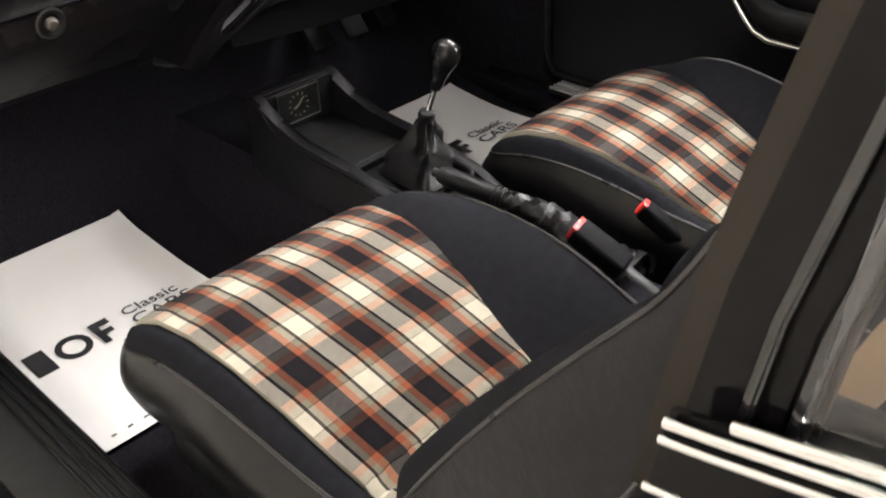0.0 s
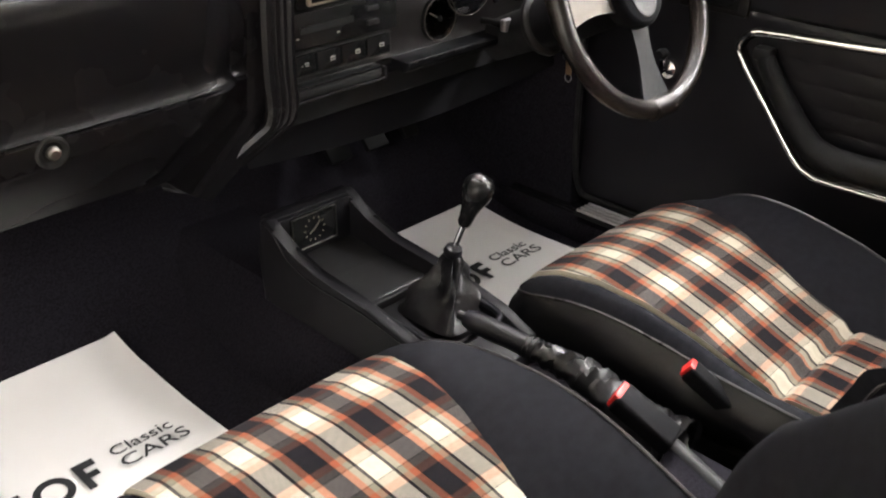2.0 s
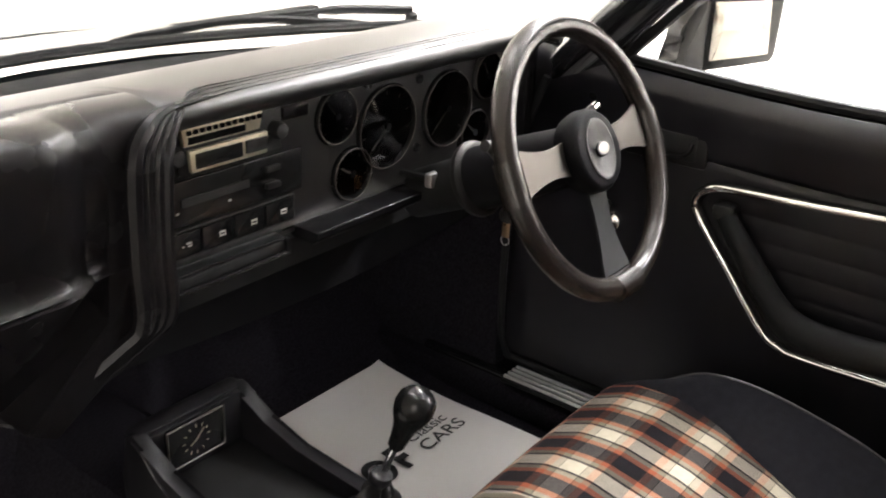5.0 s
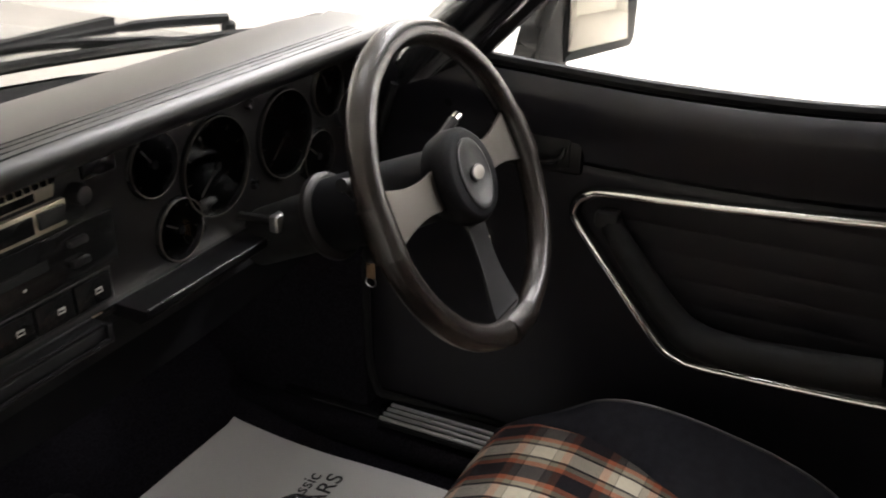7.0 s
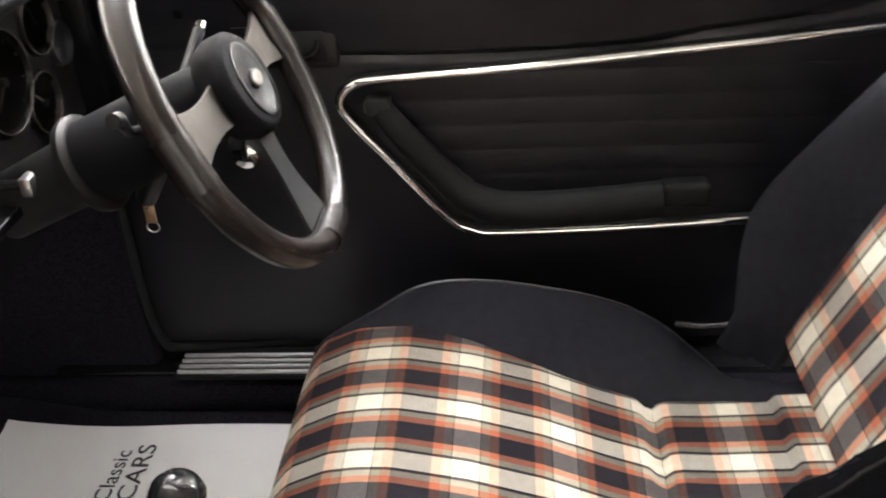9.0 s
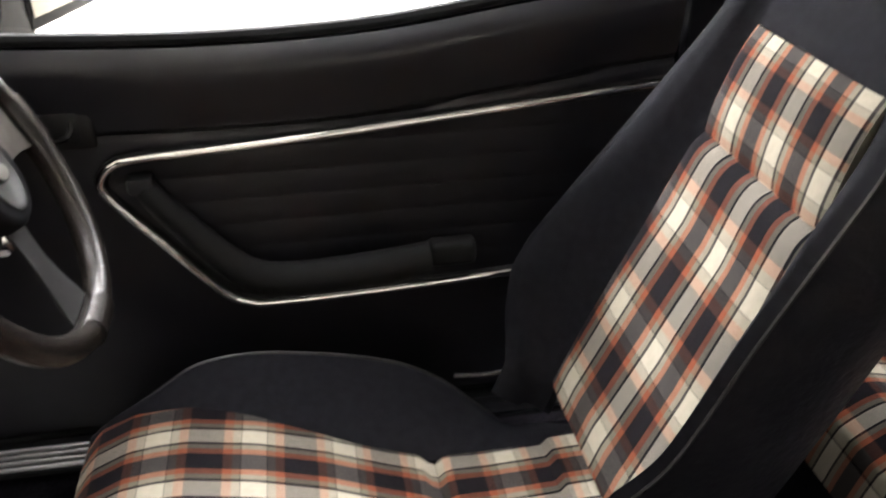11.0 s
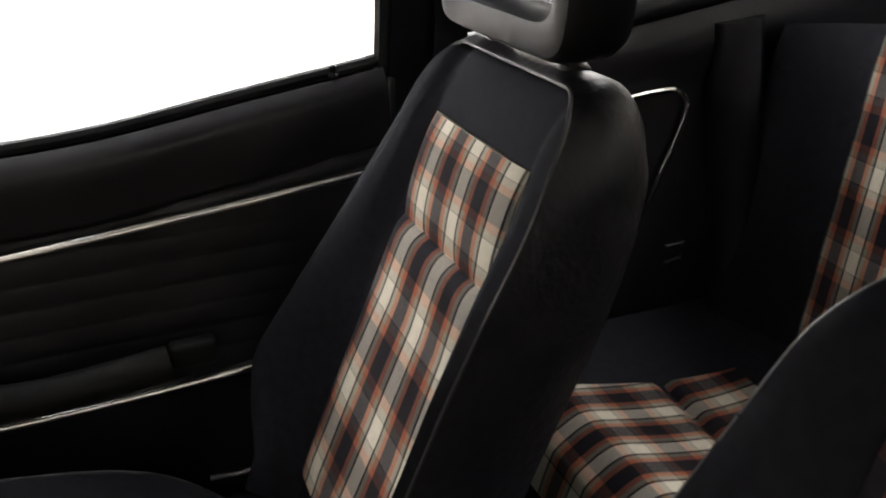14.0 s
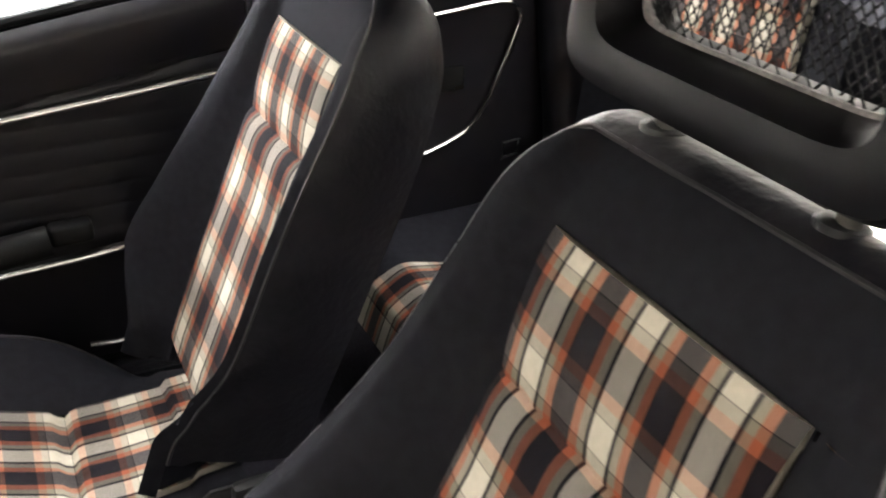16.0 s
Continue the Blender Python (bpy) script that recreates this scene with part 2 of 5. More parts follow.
def tube(pts, r, seg=8, closed=False, bm=None, flat=1.0, up=None):
    """A round (or flattened) tube along points; r may be a list."""
    bm = bm or bmesh.new()
    p = [Vector(q) for q in pts]
    n = len(p)
    rs = r if isinstance(r, (list, tuple)) else [r] * n
    rings, last = [], Vector(up) if up else None
    for i in range(n):
        t = (p[(i + 1) % n] - p[i - 1]) if closed else (p[min(i + 1, n - 1)] - p[max(i - 1, 0)])
        t.normalize()
        if last is None:
            last = Vector((0, 0, 1)) if abs(t.z) < 0.9 else Vector((0, 1, 0))
        a = (last - t * last.dot(t)).normalized()
        if not up:
            last = a
        b = t.cross(a)
        rings.append([bm.verts.new(p[i] + rs[i] * (math.cos(k * math.tau / seg) * a * flat + math.sin(k * math.tau / seg) * b)) for k in range(seg)])
    for i in range(n if closed else n - 1):
        q, w = rings[i], rings[(i + 1) % n]
        for k in range(seg):
            bm.faces.new((q[k], q[(k + 1) % seg], w[(k + 1) % seg], w[k]))
    if not closed:
        bm.faces.new(rings[0][::-1])
        bm.faces.new(rings[-1])
    return bm


def box(x0, x1, y0, y1, z0, z1, r=0.0, seg=2, bm=None, m=None):
    """A box with rounded edges."""
    q = bmesh.new()
    bmesh.ops.create_cube(q, size=1)
    bmesh.ops.transform(q, matrix=Matrix.Translation(((x0 + x1) / 2, (y0 + y1) / 2, (z0 + z1) / 2)) @ Matrix.Diagonal((x1 - x0, y1 - y0, z1 - z0, 1)), verts=q.verts)
    if r:
        bmesh.ops.bevel(q, geom=q.edges[:], offset=r, segments=seg, affect="EDGES", profile=0.5)
    if m is not None:
        bmesh.ops.transform(q, matrix=m, verts=q.verts)
    return join(bm, q)


def join(bm, q):
    if bm is None:
        return q
    me = bpy.data.meshes.new("tmp")
    q.to_mesh(me)
    q.free()
    bm.from_mesh(me)
    bpy.data.meshes.remove(me)
    return bm


def lathe(profile, m, seg=32, bm=None):
    """Turns (radius, height) pairs round the local z axis, then places by m."""
    q = bmesh.new()
    rings = [[q.verts.new((max(r, 1e-5) * math.cos(k * math.tau / seg), max(r, 1e-5) * math.sin(k * math.tau / seg), h)) for k in range(seg)] for r, h in profile]
    for a, b in zip(rings, rings[1:]):
        for k in range(seg):
            q.faces.new((a[k], a[(k + 1) % seg], b[(k + 1) % seg], b[k]))
    q.faces.new(rings[0][::-1])
    q.faces.new(rings[-1])
    bmesh.ops.transform(q, matrix=m, verts=q.verts)
    return join(bm, q)


def extrude_poly(pts, axis, a, b, r=0.0, bm=None):
    """A flat outline given in the two other axes, run from a to b along axis (0 x, 1 y, 2 z)."""
    q = bmesh.new()
    o = [k for k in range(3) if k != axis]

    def put(p, h):
        v = [0, 0, 0]
        v[o[0]], v[o[1]], v[axis] = p[0], p[1], h
        return q.verts.new(v)
    lo, hi = [put(p, a) for p in pts], [put(p, b) for p in pts]
    q.faces.new(lo[::-1])
    q.faces.new(hi)
    for i in range(len(pts)):
        k = (i + 1) % len(pts)
        q.faces.new((lo[i], lo[k], hi[k], hi[i]))
    if r:
        bmesh.ops.bevel(q, geom=q.edges[:], offset=r, segments=2, affect="EDGES", profile=0.5)
    return join(bm, q)


def lerp_table(t, table):
    """Smooth curve through a table of (t, value) pairs."""
    if t <= table[0][0]:
        return table[0][1]
    if t >= table[-1][0]:
        return table[-1][1]
    n = len(table)

    def slope(k):
        a, b = table[max(k - 1, 0)], table[min(k + 1, n - 1)]
        return (b[1] - a[1]) / (b[0] - a[0])
    for k in range(n - 1):
        (a, u), (b, v) = table[k], table[k + 1]
        if t <= b:
            h = b - a
            s = (t - a) / h
            return (1 + 2 * s) * (1 - s) ** 2 * u + s * (1 - s) ** 2 * h * slope(k) + s * s * (3 - 2 * s) * v + s * s * (s - 1) * h * slope(k + 1)


def lin_table(t, table):
    if t <= table[0][0]:
        return table[0][1]
    for (a, u), (b, v) in zip(table, table[1:]):
        if t <= b:
            return u + (v - u) * (t - a) / (b - a)
    return table[-1][1]


# ---------------------------------------------------------------- showroom
RX0, RX1, RY0, RY1 = -4.2, 4.2, -5.5, 6.0
solo("ground", box(RX0, RX1, RY0, RY1, -0.1, 0.0), FLOORM, "smooth pale grey painted showroom floor", "floor", kind="structure")
solo("ceiling", box(RX0, RX1, RY0, RY1, CEIL, CEIL + 0.1), WALLW, "white showroom ceiling", "ceiling", kind="structure")
# west wall stays out of view; its grey sets what the paintwork reflects
solo("wall_west", box(RX0 - 0.12, RX0, RY0, RY1, 0, CEIL), WALLT, "plain grey wall, unseen, toned for reflections", "wall", kind="structure")
wall_e = solo("wall_east", box(RX1, RX1 + 0.12, RY0, RY1, 0, CEIL), WALLW, "white painted panelled wall with fine joints", "wall", kind="structure")
solo("wall_south", box(RX0, RX1, RY0 - 0.12, RY0, 0, CEIL), WALLW, "white painted showroom wall", "wall", kind="structure")
solo("wall_north", box(RX0, RX1, RY1, RY1 + 0.12, 0, CEIL), WALLW, "white painted showroom wall", "wall", kind="structure")

# ---------------------------------------------------------------- car shell
FLOOR_Z = 0.24
SILL_Z = 0.315


def shell():
    car = thing("coupe_car", (0, 0, 0), "black two-door coupe body with chrome trim, passenger door open", "car")
    # floor pan and toe board
    prof = [(-1.75, 0.30), (-0.75, 0.30), (-0.62, 0.235), (0.62, 0.235), (0.80, 0.27), (1.02, 0.46), (1.04, 0.80)]
    part("floor_pan", thick(surf(lambda u, v: (-0.70 + 1.40 * u, lin_table(v, [(i / 6, p[0]) for i, p in enumerate(prof)]), lin_table(v, [(i / 6, p[1]) for i, p in enumerate(prof)])), 1, 24), 0.02), CARPET, car, "black carpeted floor")
    for s in (-1, 1):
        # sill with ribbed tread strip
        part("sill", box(s * 0.648, s * 0.80, -0.62, 0.72, 0.16, SILL_Z - 0.015, 0.012), PAINT, car, "black sill")
        tread = part("sill_tread", box(s * 0.622, s * 0.735, 0.12 if s > 0 else -0.55, 0.515 if s > 0 else 0.66, SILL_Z - 0.016, SILL_Z - 0.006, 0.003), RUBBER, car, "black ribbed sill tread")
        for k in range(4):
            x = s * (0.629 + 0.0135 * k)
            part("tread_rib", box(x - 0.0028, x + 0.0028, 0.12 if s > 0 else -0.55, 0.512 if s > 0 else 0.66, SILL_Z - 0.008, SILL_Z - 0.001, 0.0018), ALU if s > 0 else GLOSS, tread)
        # roof rail, pillars
        rail = smooth_path([(s * 0.715, 0.50, 0.86), (s * 0.685, 0.40, 0.955), (s * 0.635, 0.22, 1.12), (s * 0.575, -0.02, 1.310), (s * 0.555, -0.35, 1.355), (s * 0.56, -0.75, 1.345), (s * 0.60, -1.25, 1.22), (s * 0.66, -1.75, 0.98)], 6)
        part("roof_rail", tube(rail, [0.042] * 14 + [0.032] * (len(rail) - 14), 10), PAINT, car, "black pillar and roof rail")
    # roof with headlining
    def roof(u, v):
        x = -0.57 + 1.14 * u
        y = 0.06 - 1.25 * v
        return (x, y - 0.05, 1.398 - 0.14 * (2 * u - 1) ** 2 * 0.25 - 0.10 * max(0, v - 0.6) ** 2 - 0.06 * max(0, 0.15 - v) ** 1 - 0.0)
    part("roof", thick(surf(roof, 12, 12), 0.02), PAINT, car, "black roof panel")
    part("headlining", thick(surf(lambda u, v: (lambda p: (p[0], p[1], p[2] - 0.03))(roof(u, v)), 12, 12), 0.006), HEADLIN, car, "pale headlining")
    # bonnet and scuttle
    part("scuttle", thick(surf(lambda u, v: (-0.72 + 1.44 * u, (0.88 - 0.53 * (-0.72 + 1.44 * u) ** 2) * (1 - v) + 1.10 * v, 0.905 + 0.0 * v - 0.02 * (2 * u - 1) ** 2), 8, 4), 0.02), PAINT, car, "black scuttle below the windscreen")
    part("bonnet", thick(surf(lambda u, v: (-0.74 + 1.48 * u, 1.12 + 1.15 * v, 0.905 - 0.10 * v * v - 0.05 * (2 * u - 1) ** 2), 10, 10), 0.02), PAINT, car, "glossy black bonnet")
    for s in (-1, 1):
        part("front_wing", thick(out=(s, 0, 0.3), t=0.02, bm=surf(lambda u, v: (s * (0.74 + 0.09 * math.sin(u * 1.5)), 0.72 + 1.55 * v, 0.86 - 0.55 * u * u - 0.10 * v * v), 6, 8)), PAINT, car, "black front wing")
        part("quarter_panel", thick(surf(lambda u, v: (s * (0.775 + 0.05 * math.sin(u * 2.2)), -0.60 - 1.5 * v, 0.86 - 0.56 * u + 0.06 * v), 8, 8), 0.02, (s, 0, 0)), PAINT, car, "glossy black rear quarter panel")
    part("tail_panel", box(-0.75, 0.75, -2.14, -2.10, 0.30, 0.93, 0.01), PAINT, car, "black tail panel")
    part("boot_lid", thick(surf(lambda u, v: (-0.78 + 1.56 * u, -1.74 - 0.39 * v, 0.985 - 0.05 * v - 0.03 * (2 * u - 1) ** 2), 10, 6), 0.012), PAINT, car, "black boot lid")
    part("nose_panel", thick(surf(lambda u, v: (-0.78 + 1.56 * u, 2.26 + 0.05 * math.sin(math.pi * u), 0.80 - 0.48 * v), 10, 4), 0.02, (0, 1, 0)), PAINT, car, "plain black nose panel")
    hg = part("hatch_glass", thick(surf(lambda u, v: ((-0.50 + 1.0 * u) * (1 + 0.18 * v), -1.24 - 0.51 * v, 1.325 - 0.335 * v - 0.03 * (2 * u - 1) ** 2), 8, 6), 0.005), GLASS, car, "clear tailgate window")
    hg.visible_shadow = False
    part("bulkhead", box(-0.70, 0.70, 1.05, 1.07, 0.25, 0.90), RUBBER, car, "dark bulkhead")
    return car


CAR = shell()

# ---------------------------------------------------------------- front seats
SEAT_X = 0.35
# half widths of the tartan towards -x and +x: passenger seat, driver's seat
CUSH_W = {-1: {1: [(-0.36, 0.118), (-0.15, 0.112), (0.0, 0.142), (0.1, 0.165), (0.25, 0.180)], -1: [(-0.36, 0.145), (-0.15, 0.158), (0.0, 0.170), (0.25, 0.182)]},
          1: {1: [(-0.36, 0.070), (-0.14, 0.076), (-0.055, 0.082), (0.03, 0.108), (0.09, 0.131), (0.15, 0.146), (0.25, 0.158)], -1: [(-0.36, 0.145), (-0.15, 0.158), (0.0, 0.170), (0.25, 0.182)]}}
# where the weave's cream crossings lie: along the cushion, and the middle column's drift across it
CUSH_ROWS = {-1: [(-0.36, 5.1), (-0.255, 4), (-0.160, 3), (-0.061, 2), (0.050, 1), (0.170, 0), (0.29, -1)], 1: [(-0.36, 5.2), (-0.248, 4), (-0.149, 3), (-0.052, 2), (0.052, 1), (0.165, 0), (0.28, -1)]}
CUSH_MID = {-1: [(-0.16, 0.030), (-0.061, 0.022), (0.05, 0.012), (0.17, 0.009)], 1: [(-0.25, -0.036), (-0.15, -0.036), (-0.052, -0.029), (0.052, -0.020), (0.165, -0.004)]}
BACK_ROWS = {-1: [(0.050, 0), (0.190, 1), (0.325, 2), (0.432, 3), (0.525, 4)], 1: [(0.035, 0), (0.170, 1), (0.305, 2), (0.427, 3), (0.516, 4)]}
BACK_COLS = {-1: [(0.03, 0.105, -0.004, -0.105), (0.17, 0.084, -0.024, -0.112), (0.325, 0.062, -0.034, -0.116), (0.525, 0.059, -0.027, -0.108)], 1: [(0.035, 0.107, -0.003, -0.110), (0.170, 0.081, -0.032, -0.126), (0.305, 0.054, -0.049, -0.130), (0.515, 0.051, -0.035, -0.120)]}
CUSH_Z = [(-0.36, 0.436), (-0.22, 0.430), (-0.155, 0.432), (-0.10, 0.449), (-0.03, 0.474), (0.05, 0.492), (0.13, 0.497), (0.20, 0.487), (0.245, 0.466), (0.268, 0.436)]
RIM_X = [(-0.36, 0.200), (-0.23, 0.225), (-0.06, 0.250), (0.10, 0.250), (0.22, 0.236), (0.268, 0.205)]
RIM_Z = [(-0.36, 0.440), (-0.2, 0.470), (-0.05, 0.493), (0.08, 0.494), (0.2, 0.470), (0.268, 0.432)]
# the driver's outer bolster falls away towards the hinge
NEAR_X = [(-0.36, 0.190), (-0.07, 0.203), (0.05, 0.208), (0.15, 0.212), (0.22, 0.216), (0.268, 0.195)]
NEAR_Z = [(-0.36, 0.428), (-0.1, 0.447), (0.0, 0.462), (0.1, 0.468), (0.2, 0.455), (0.268, 0.428)]
FAR_X = [(-0.36, 0.180), (-0.23, 0.205), (-0.06, 0.226), (0.10, 0.226), (0.20, 0.216), (0.268, 0.190)]
FAR_Z = [(-0.36, 0.335), (-0.285, 0.355), (-0.25, 0.386), (-0.19, 0.438), (-0.135, 0.466), (-0.045, 0.486), (0.06, 0.500), (0.13, 0.492), (0.19, 0.458), (0.268, 0.420)]
RECL = radians(22)
BY, BZ = -0.335, 0.455
BACK_W = {-1: {1: [(0.0, 0.215), (0.05, 0.265), (0.10, 0.292), (0.20, 0.262), (0.35, 0.214), (0.46, 0.193), (0.53, 0.178), (0.585, 0.153)], -1: [(0.0, 0.20), (0.05, 0.235), (0.11, 0.247), (0.20, 0.246), (0.35, 0.230), (0.50, 0.210), (0.585, 0.190)]},
          1: {1: [(0.0, 0.204), (0.05, 0.262), (0.10, 0.292), (0.20, 0.272), (0.35, 0.222), (0.50, 0.176), (0.585, 0.149)], -1: [(0.0, 0.166), (0.10, 0.178), (0.16, 0.185), (0.22, 0.190), (0.30, 0.197), (0.38, 0.205), (0.45, 0.206), (0.52, 0.198), (0.571, 0.187), (0.585, 0.182)]}}
INS_W = {-1: {1: [(0.0, 0.146), (0.13, 0.130), (0.37, 0.104), (0.52, 0.110)], -1: [(0.0, 0.150), (0.13, 0.148), (0.37, 0.146), (0.52, 0.152)]},
         1: {1: [(0.0, 0.155), (0.11, 0.148), (0.26, 0.128), (0.39, 0.113), (0.515, 0.113)], -1: [(0.0, 0.135), (0.06, 0.145), (0.15, 0.152), (0.33, 0.152), (0.41, 0.146), (0.517, 0.138)]}}
WING = {-1: {1: [(0.0, 0.096), (0.06, 0.108), (0.10, 0.105), (0.13, 0.100), (0.16, 0.088), (0.19, 0.077), (0.23, 0.064), (0.27, 0.052), (0.35, 0.034), (0.4, 0.025), (0.5, 0.010), (0.6, 0.004)], -1: [(0.0, 0.070), (0.1, 0.098), (0.166, 0.092), (0.3, 0.058), (0.4, 0.022), (0.45, 0.003), (0.5, -0.003), (0.6, -0.003)]},
        1: {1: [(0.0, 0.055), (0.1, 0.072), (0.22, 0.055), (0.4, 0.026), (0.5, 0.010), (0.6, 0.004)], -1: [(0.0, 0.090), (0.04, 0.090), (0.08, 0.064), (0.13, 0.042), (0.18, 0.036), (0.3, 0.034), (0.4, 0.028), (0.5, 0.010), (0.6, 0.003)]}}


def back_pt(x, s, d=0.0):
    """A place on the reclined backrest: x across, s up its length, d forward of it."""
    return (x, BY - s * math.sin(RECL) + d * math.cos(RECL), BZ + s * math.cos(RECL) + d * math.sin(RECL))


def front_seat(cx):
    seat = thing("front_seat", (cx, 0, FLOOR_Z), "black cloth and vinyl bucket seat with orange and cream tartan", "car seat", "front seats")

    h = 1 if cx > 0 else -1
    low = 0.010 if cx > 0 else 0.0

    def W(p):
        return (p[0] + cx, p[1], p[2] - low * (p[1] > -0.3))

    # cushion: tartan centre
    def cx_at(u, y):
        return -lerp_table(y, CUSH_W[h][-1]) * (1 - u) + lerp_table(y, CUSH_W[h][1]) * u

    def cush_uv(u, v):
        y = -0.36 + 0.628 * v
        return ((cx_at(u, y) - lin_table(y, CUSH_MID[h])) / 0.092, lerp_table(y, CUSH_ROWS[h]))

    def ctr(u, v):
        y = -0.36 + 0.628 * v
        pucker = 0.0025 * math.sin(u * 55) * math.exp(-((y + 0.16) / 0.03) ** 2)
        z = lin_table(y, CUSH_Z) + 0.005 * (1 - (2 * u - 1) ** 4) - 0.012 * math.exp(-((y + 0.160) / 0.009) ** 2) + pucker
        return W((cx_at(u, y), y, z))
    part("seat_cushion", thick(surf(ctr, 24, 70, uvf=cush_uv), 0.03), PLAID, seat, "tartan seat cushion with a cross seam")

    # outer edge of the cushion's top, with its piping
    def rim(y, s):
        if h > 0 and s > 0:
            return (lerp_table(y, FAR_X), y, lerp_table(y, FAR_Z) + low)
        if s < 0:
            return (-lerp_table(y, NEAR_X), y, lerp_table(y, NEAR_Z))
        return (lerp_table(y, RIM_X) * 1.05, y, lerp_table(y, RIM_Z) + 0.005)
    for s in (-1, 1):
        def bol(u, v, s=s):
            y = -0.36 + 0.628 * v
            w = lerp_table(y, CUSH_W[h][s])
            rx, _, rz = rim(y, s)
            z0 = lin_table(y, CUSH_Z) - 0.009
            x = s * (w + (abs(rx) - w) * u)
            z = z0 + (rz - z0) * (u ** 1.3) + 0.010 * math.sin(math.pi * u)
            return W((x, y, z))
        part("side_bolster", thick(surf(bol, 10, 36), 0.02), CLOTH, seat, "black cloth cushion bolster")
        part("piping", tube([W(rim(-0.36 + 0.628 * k / 40, s)) for k in range(41)], 0.0026, 6), PIPING, seat, "black piping")
    out = [rim(-0.36 + 0.628 * k / 30, -1) for k in range(31)] + [(-0.190 + 0.390 * k / 12, 0.270, 0.432) for k in range(1, 12)] + [rim(0.268 - 0.628 * k / 30, 1) for k in range(31)]
    cen = Vector((0, -0.05, 0))

    def skirt(u, v):
        q = Vector(out[round(u * (len(out) - 1))])
        d = Vector((q.x, q.y - cen.y, 0)).normalized()
        bulge = (0.036 if q.x < 0 else 0.020) * math.sin(math.pi * min(1, v * 1.1)) ** 0.8 - 0.045 * v * v
        bulge *= 1 - 0.6 * max(0.0, d.y) ** 2
        p = q + d * bulge
        p.z = q.z + (0.315 - q.z) * v
        return W(p)
    part("cushion_side", surf(skirt, len(out) - 1, 10), VINYL_SOFT, seat, "black leatherette cushion side")
    part("seat_base", box(cx - 0.20, cx + 0.20, -0.34, 0.20, 0.262, 0.33, 0.01), PLASTIC, seat, "black seat base")
    for s in (-1, 1):
        part("seat_rail", box(cx + s * 0.17 - 0.015, cx + s * 0.17 + 0.015, -0.36, 0.22, FLOOR_Z, 0.265, 0.004), STEEL, seat, "steel seat runner")

    # backrest: tartan insert in two padded fields
    def ix(u, s):
        return -lin_table(s, INS_W[h][-1]) * (1 - u) + lin_table(s, INS_W[h][1]) * u

    TOP, FOLD = (0.527, 0.406) if h < 0 else (0.519, 0.393)

    def ins(u, v, a, b):
        s = a + (b - a) * v
        e = 1 - (2 * u - 1) ** 6
        if a < 0.1:
            k = min(1.0, v / 0.6)
            d = 0.003 + 0.006 * e * k * k * (3 - 2 * k) * math.sqrt(max(0.0, 1 - max(0.0, (v - 0.86) / 0.14) ** 2)) - 0.008 * max(0.0, (v - 0.93) / 0.07) ** 2
        else:
            d = -0.002 + 0.010 * (1 - (1 - min(1.0, v / 0.5)) ** 2.2) * (0.55 + 0.45 * e) - 0.006 * max(0.0, (v - 0.6) / 0.4) ** 2
        crease = 0.0016 * math.sin(38 * u + 9 * s) * math.exp(-((s - FOLD) / 0.012) ** 2)
        return W(back_pt(ix(u, s), s, d - 0.0035 * abs(2 * u - 1) ** 10 + crease))

    def back_uv(u, s):
        x = ix(u, s)
        c = [lin_table(s, [(q[0], q[k]) for q in BACK_COLS[h]]) for k in (1, 2, 3)]
        col = (x - c[1]) / (c[0] - c[1]) if x > c[1] else (x - c[1]) / (c[1] - c[2])
        rows = BACK_ROWS[h]
        row = lerp_table(s, rows) if rows[0][0] < s < rows[-1][0] else ((s - rows[0][0]) / 0.135 if s <= rows[0][0] else 4 + (s - rows[-1][0]) / 0.10)
        return (col, row)
    for a, b in ((0.0, FOLD), (FOLD, TOP)):
        part("back_insert", thick(surf(lambda u, v: ins(u, v, a, b), 20, 44, uvf=lambda u, v: back_uv(u, a + (b - a) * v)), 0.03, (0, 1, 0.4)), PLAID, seat, "tartan backrest insert")

    # black cloth surround with side wings and a plain head field
    def bw(s, sd=1):
        return lerp_table(s, BACK_W[h][sd])

    def hw(s, sd):
        r, s0, h = (0.036, 0.566, 0.039) if sd > 0 or cx < 0 else (0.062, 0.545, 0.060)
        return bw(s, sd) - r * (1 - math.sqrt(max(0.0, 1 - (max(0.0, s - s0) / h) ** 2)))

    def relief(x, s, sd):
        w, e = lin_table(min(s, 0.515), INS_W[h][sd]), bw(min(s, 0.56), sd)
        u = min(1.0, max(0.0, (abs(x) - w) / (e - w)))
        k = min(1.0, u / 0.5)
        return -0.007 + 0.013 * k * k * (3 - 2 * k) + lerp_table(s, WING[h][sd]) * math.sin(min(1, u * 1.25) * math.pi / 2) ** 1.8 * (1 - max(0, u - 0.75)) - 0.02 * max(0, (s - 0.525) / 0.075) ** 2
    bm = bmesh.new()
    for sd in (-1, 1):
        def wing(u, v, sd=sd):
            s = -0.05 + (TOP + 0.05) * v
            w = lin_table(min(s, 0.515), INS_W[h][sd])
            x = w - 0.003 + (bw(s, sd) - w + 0.003) * u
            return W(back_pt(sd * x, s, relief(x, s, sd) - 0.010 * max(0.0, 1 - u / 0.05)))
        surf(wing, 22, 46, bm=bm)

    def head(u, v):
        s = TOP + (0.604 - TOP) * (1 - (1 - v) ** 1.8)
        a, b = -hw(s, -1), hw(s, 1)
        x = a + (b - a) * u
        return W(back_pt(x, s, relief(x, s, 1 if x > 0 else -1)))
    surf(head, 40, 14, bm=bm)
    bmesh.ops.remove_doubles(bm, verts=bm.verts, dist=0.0004)
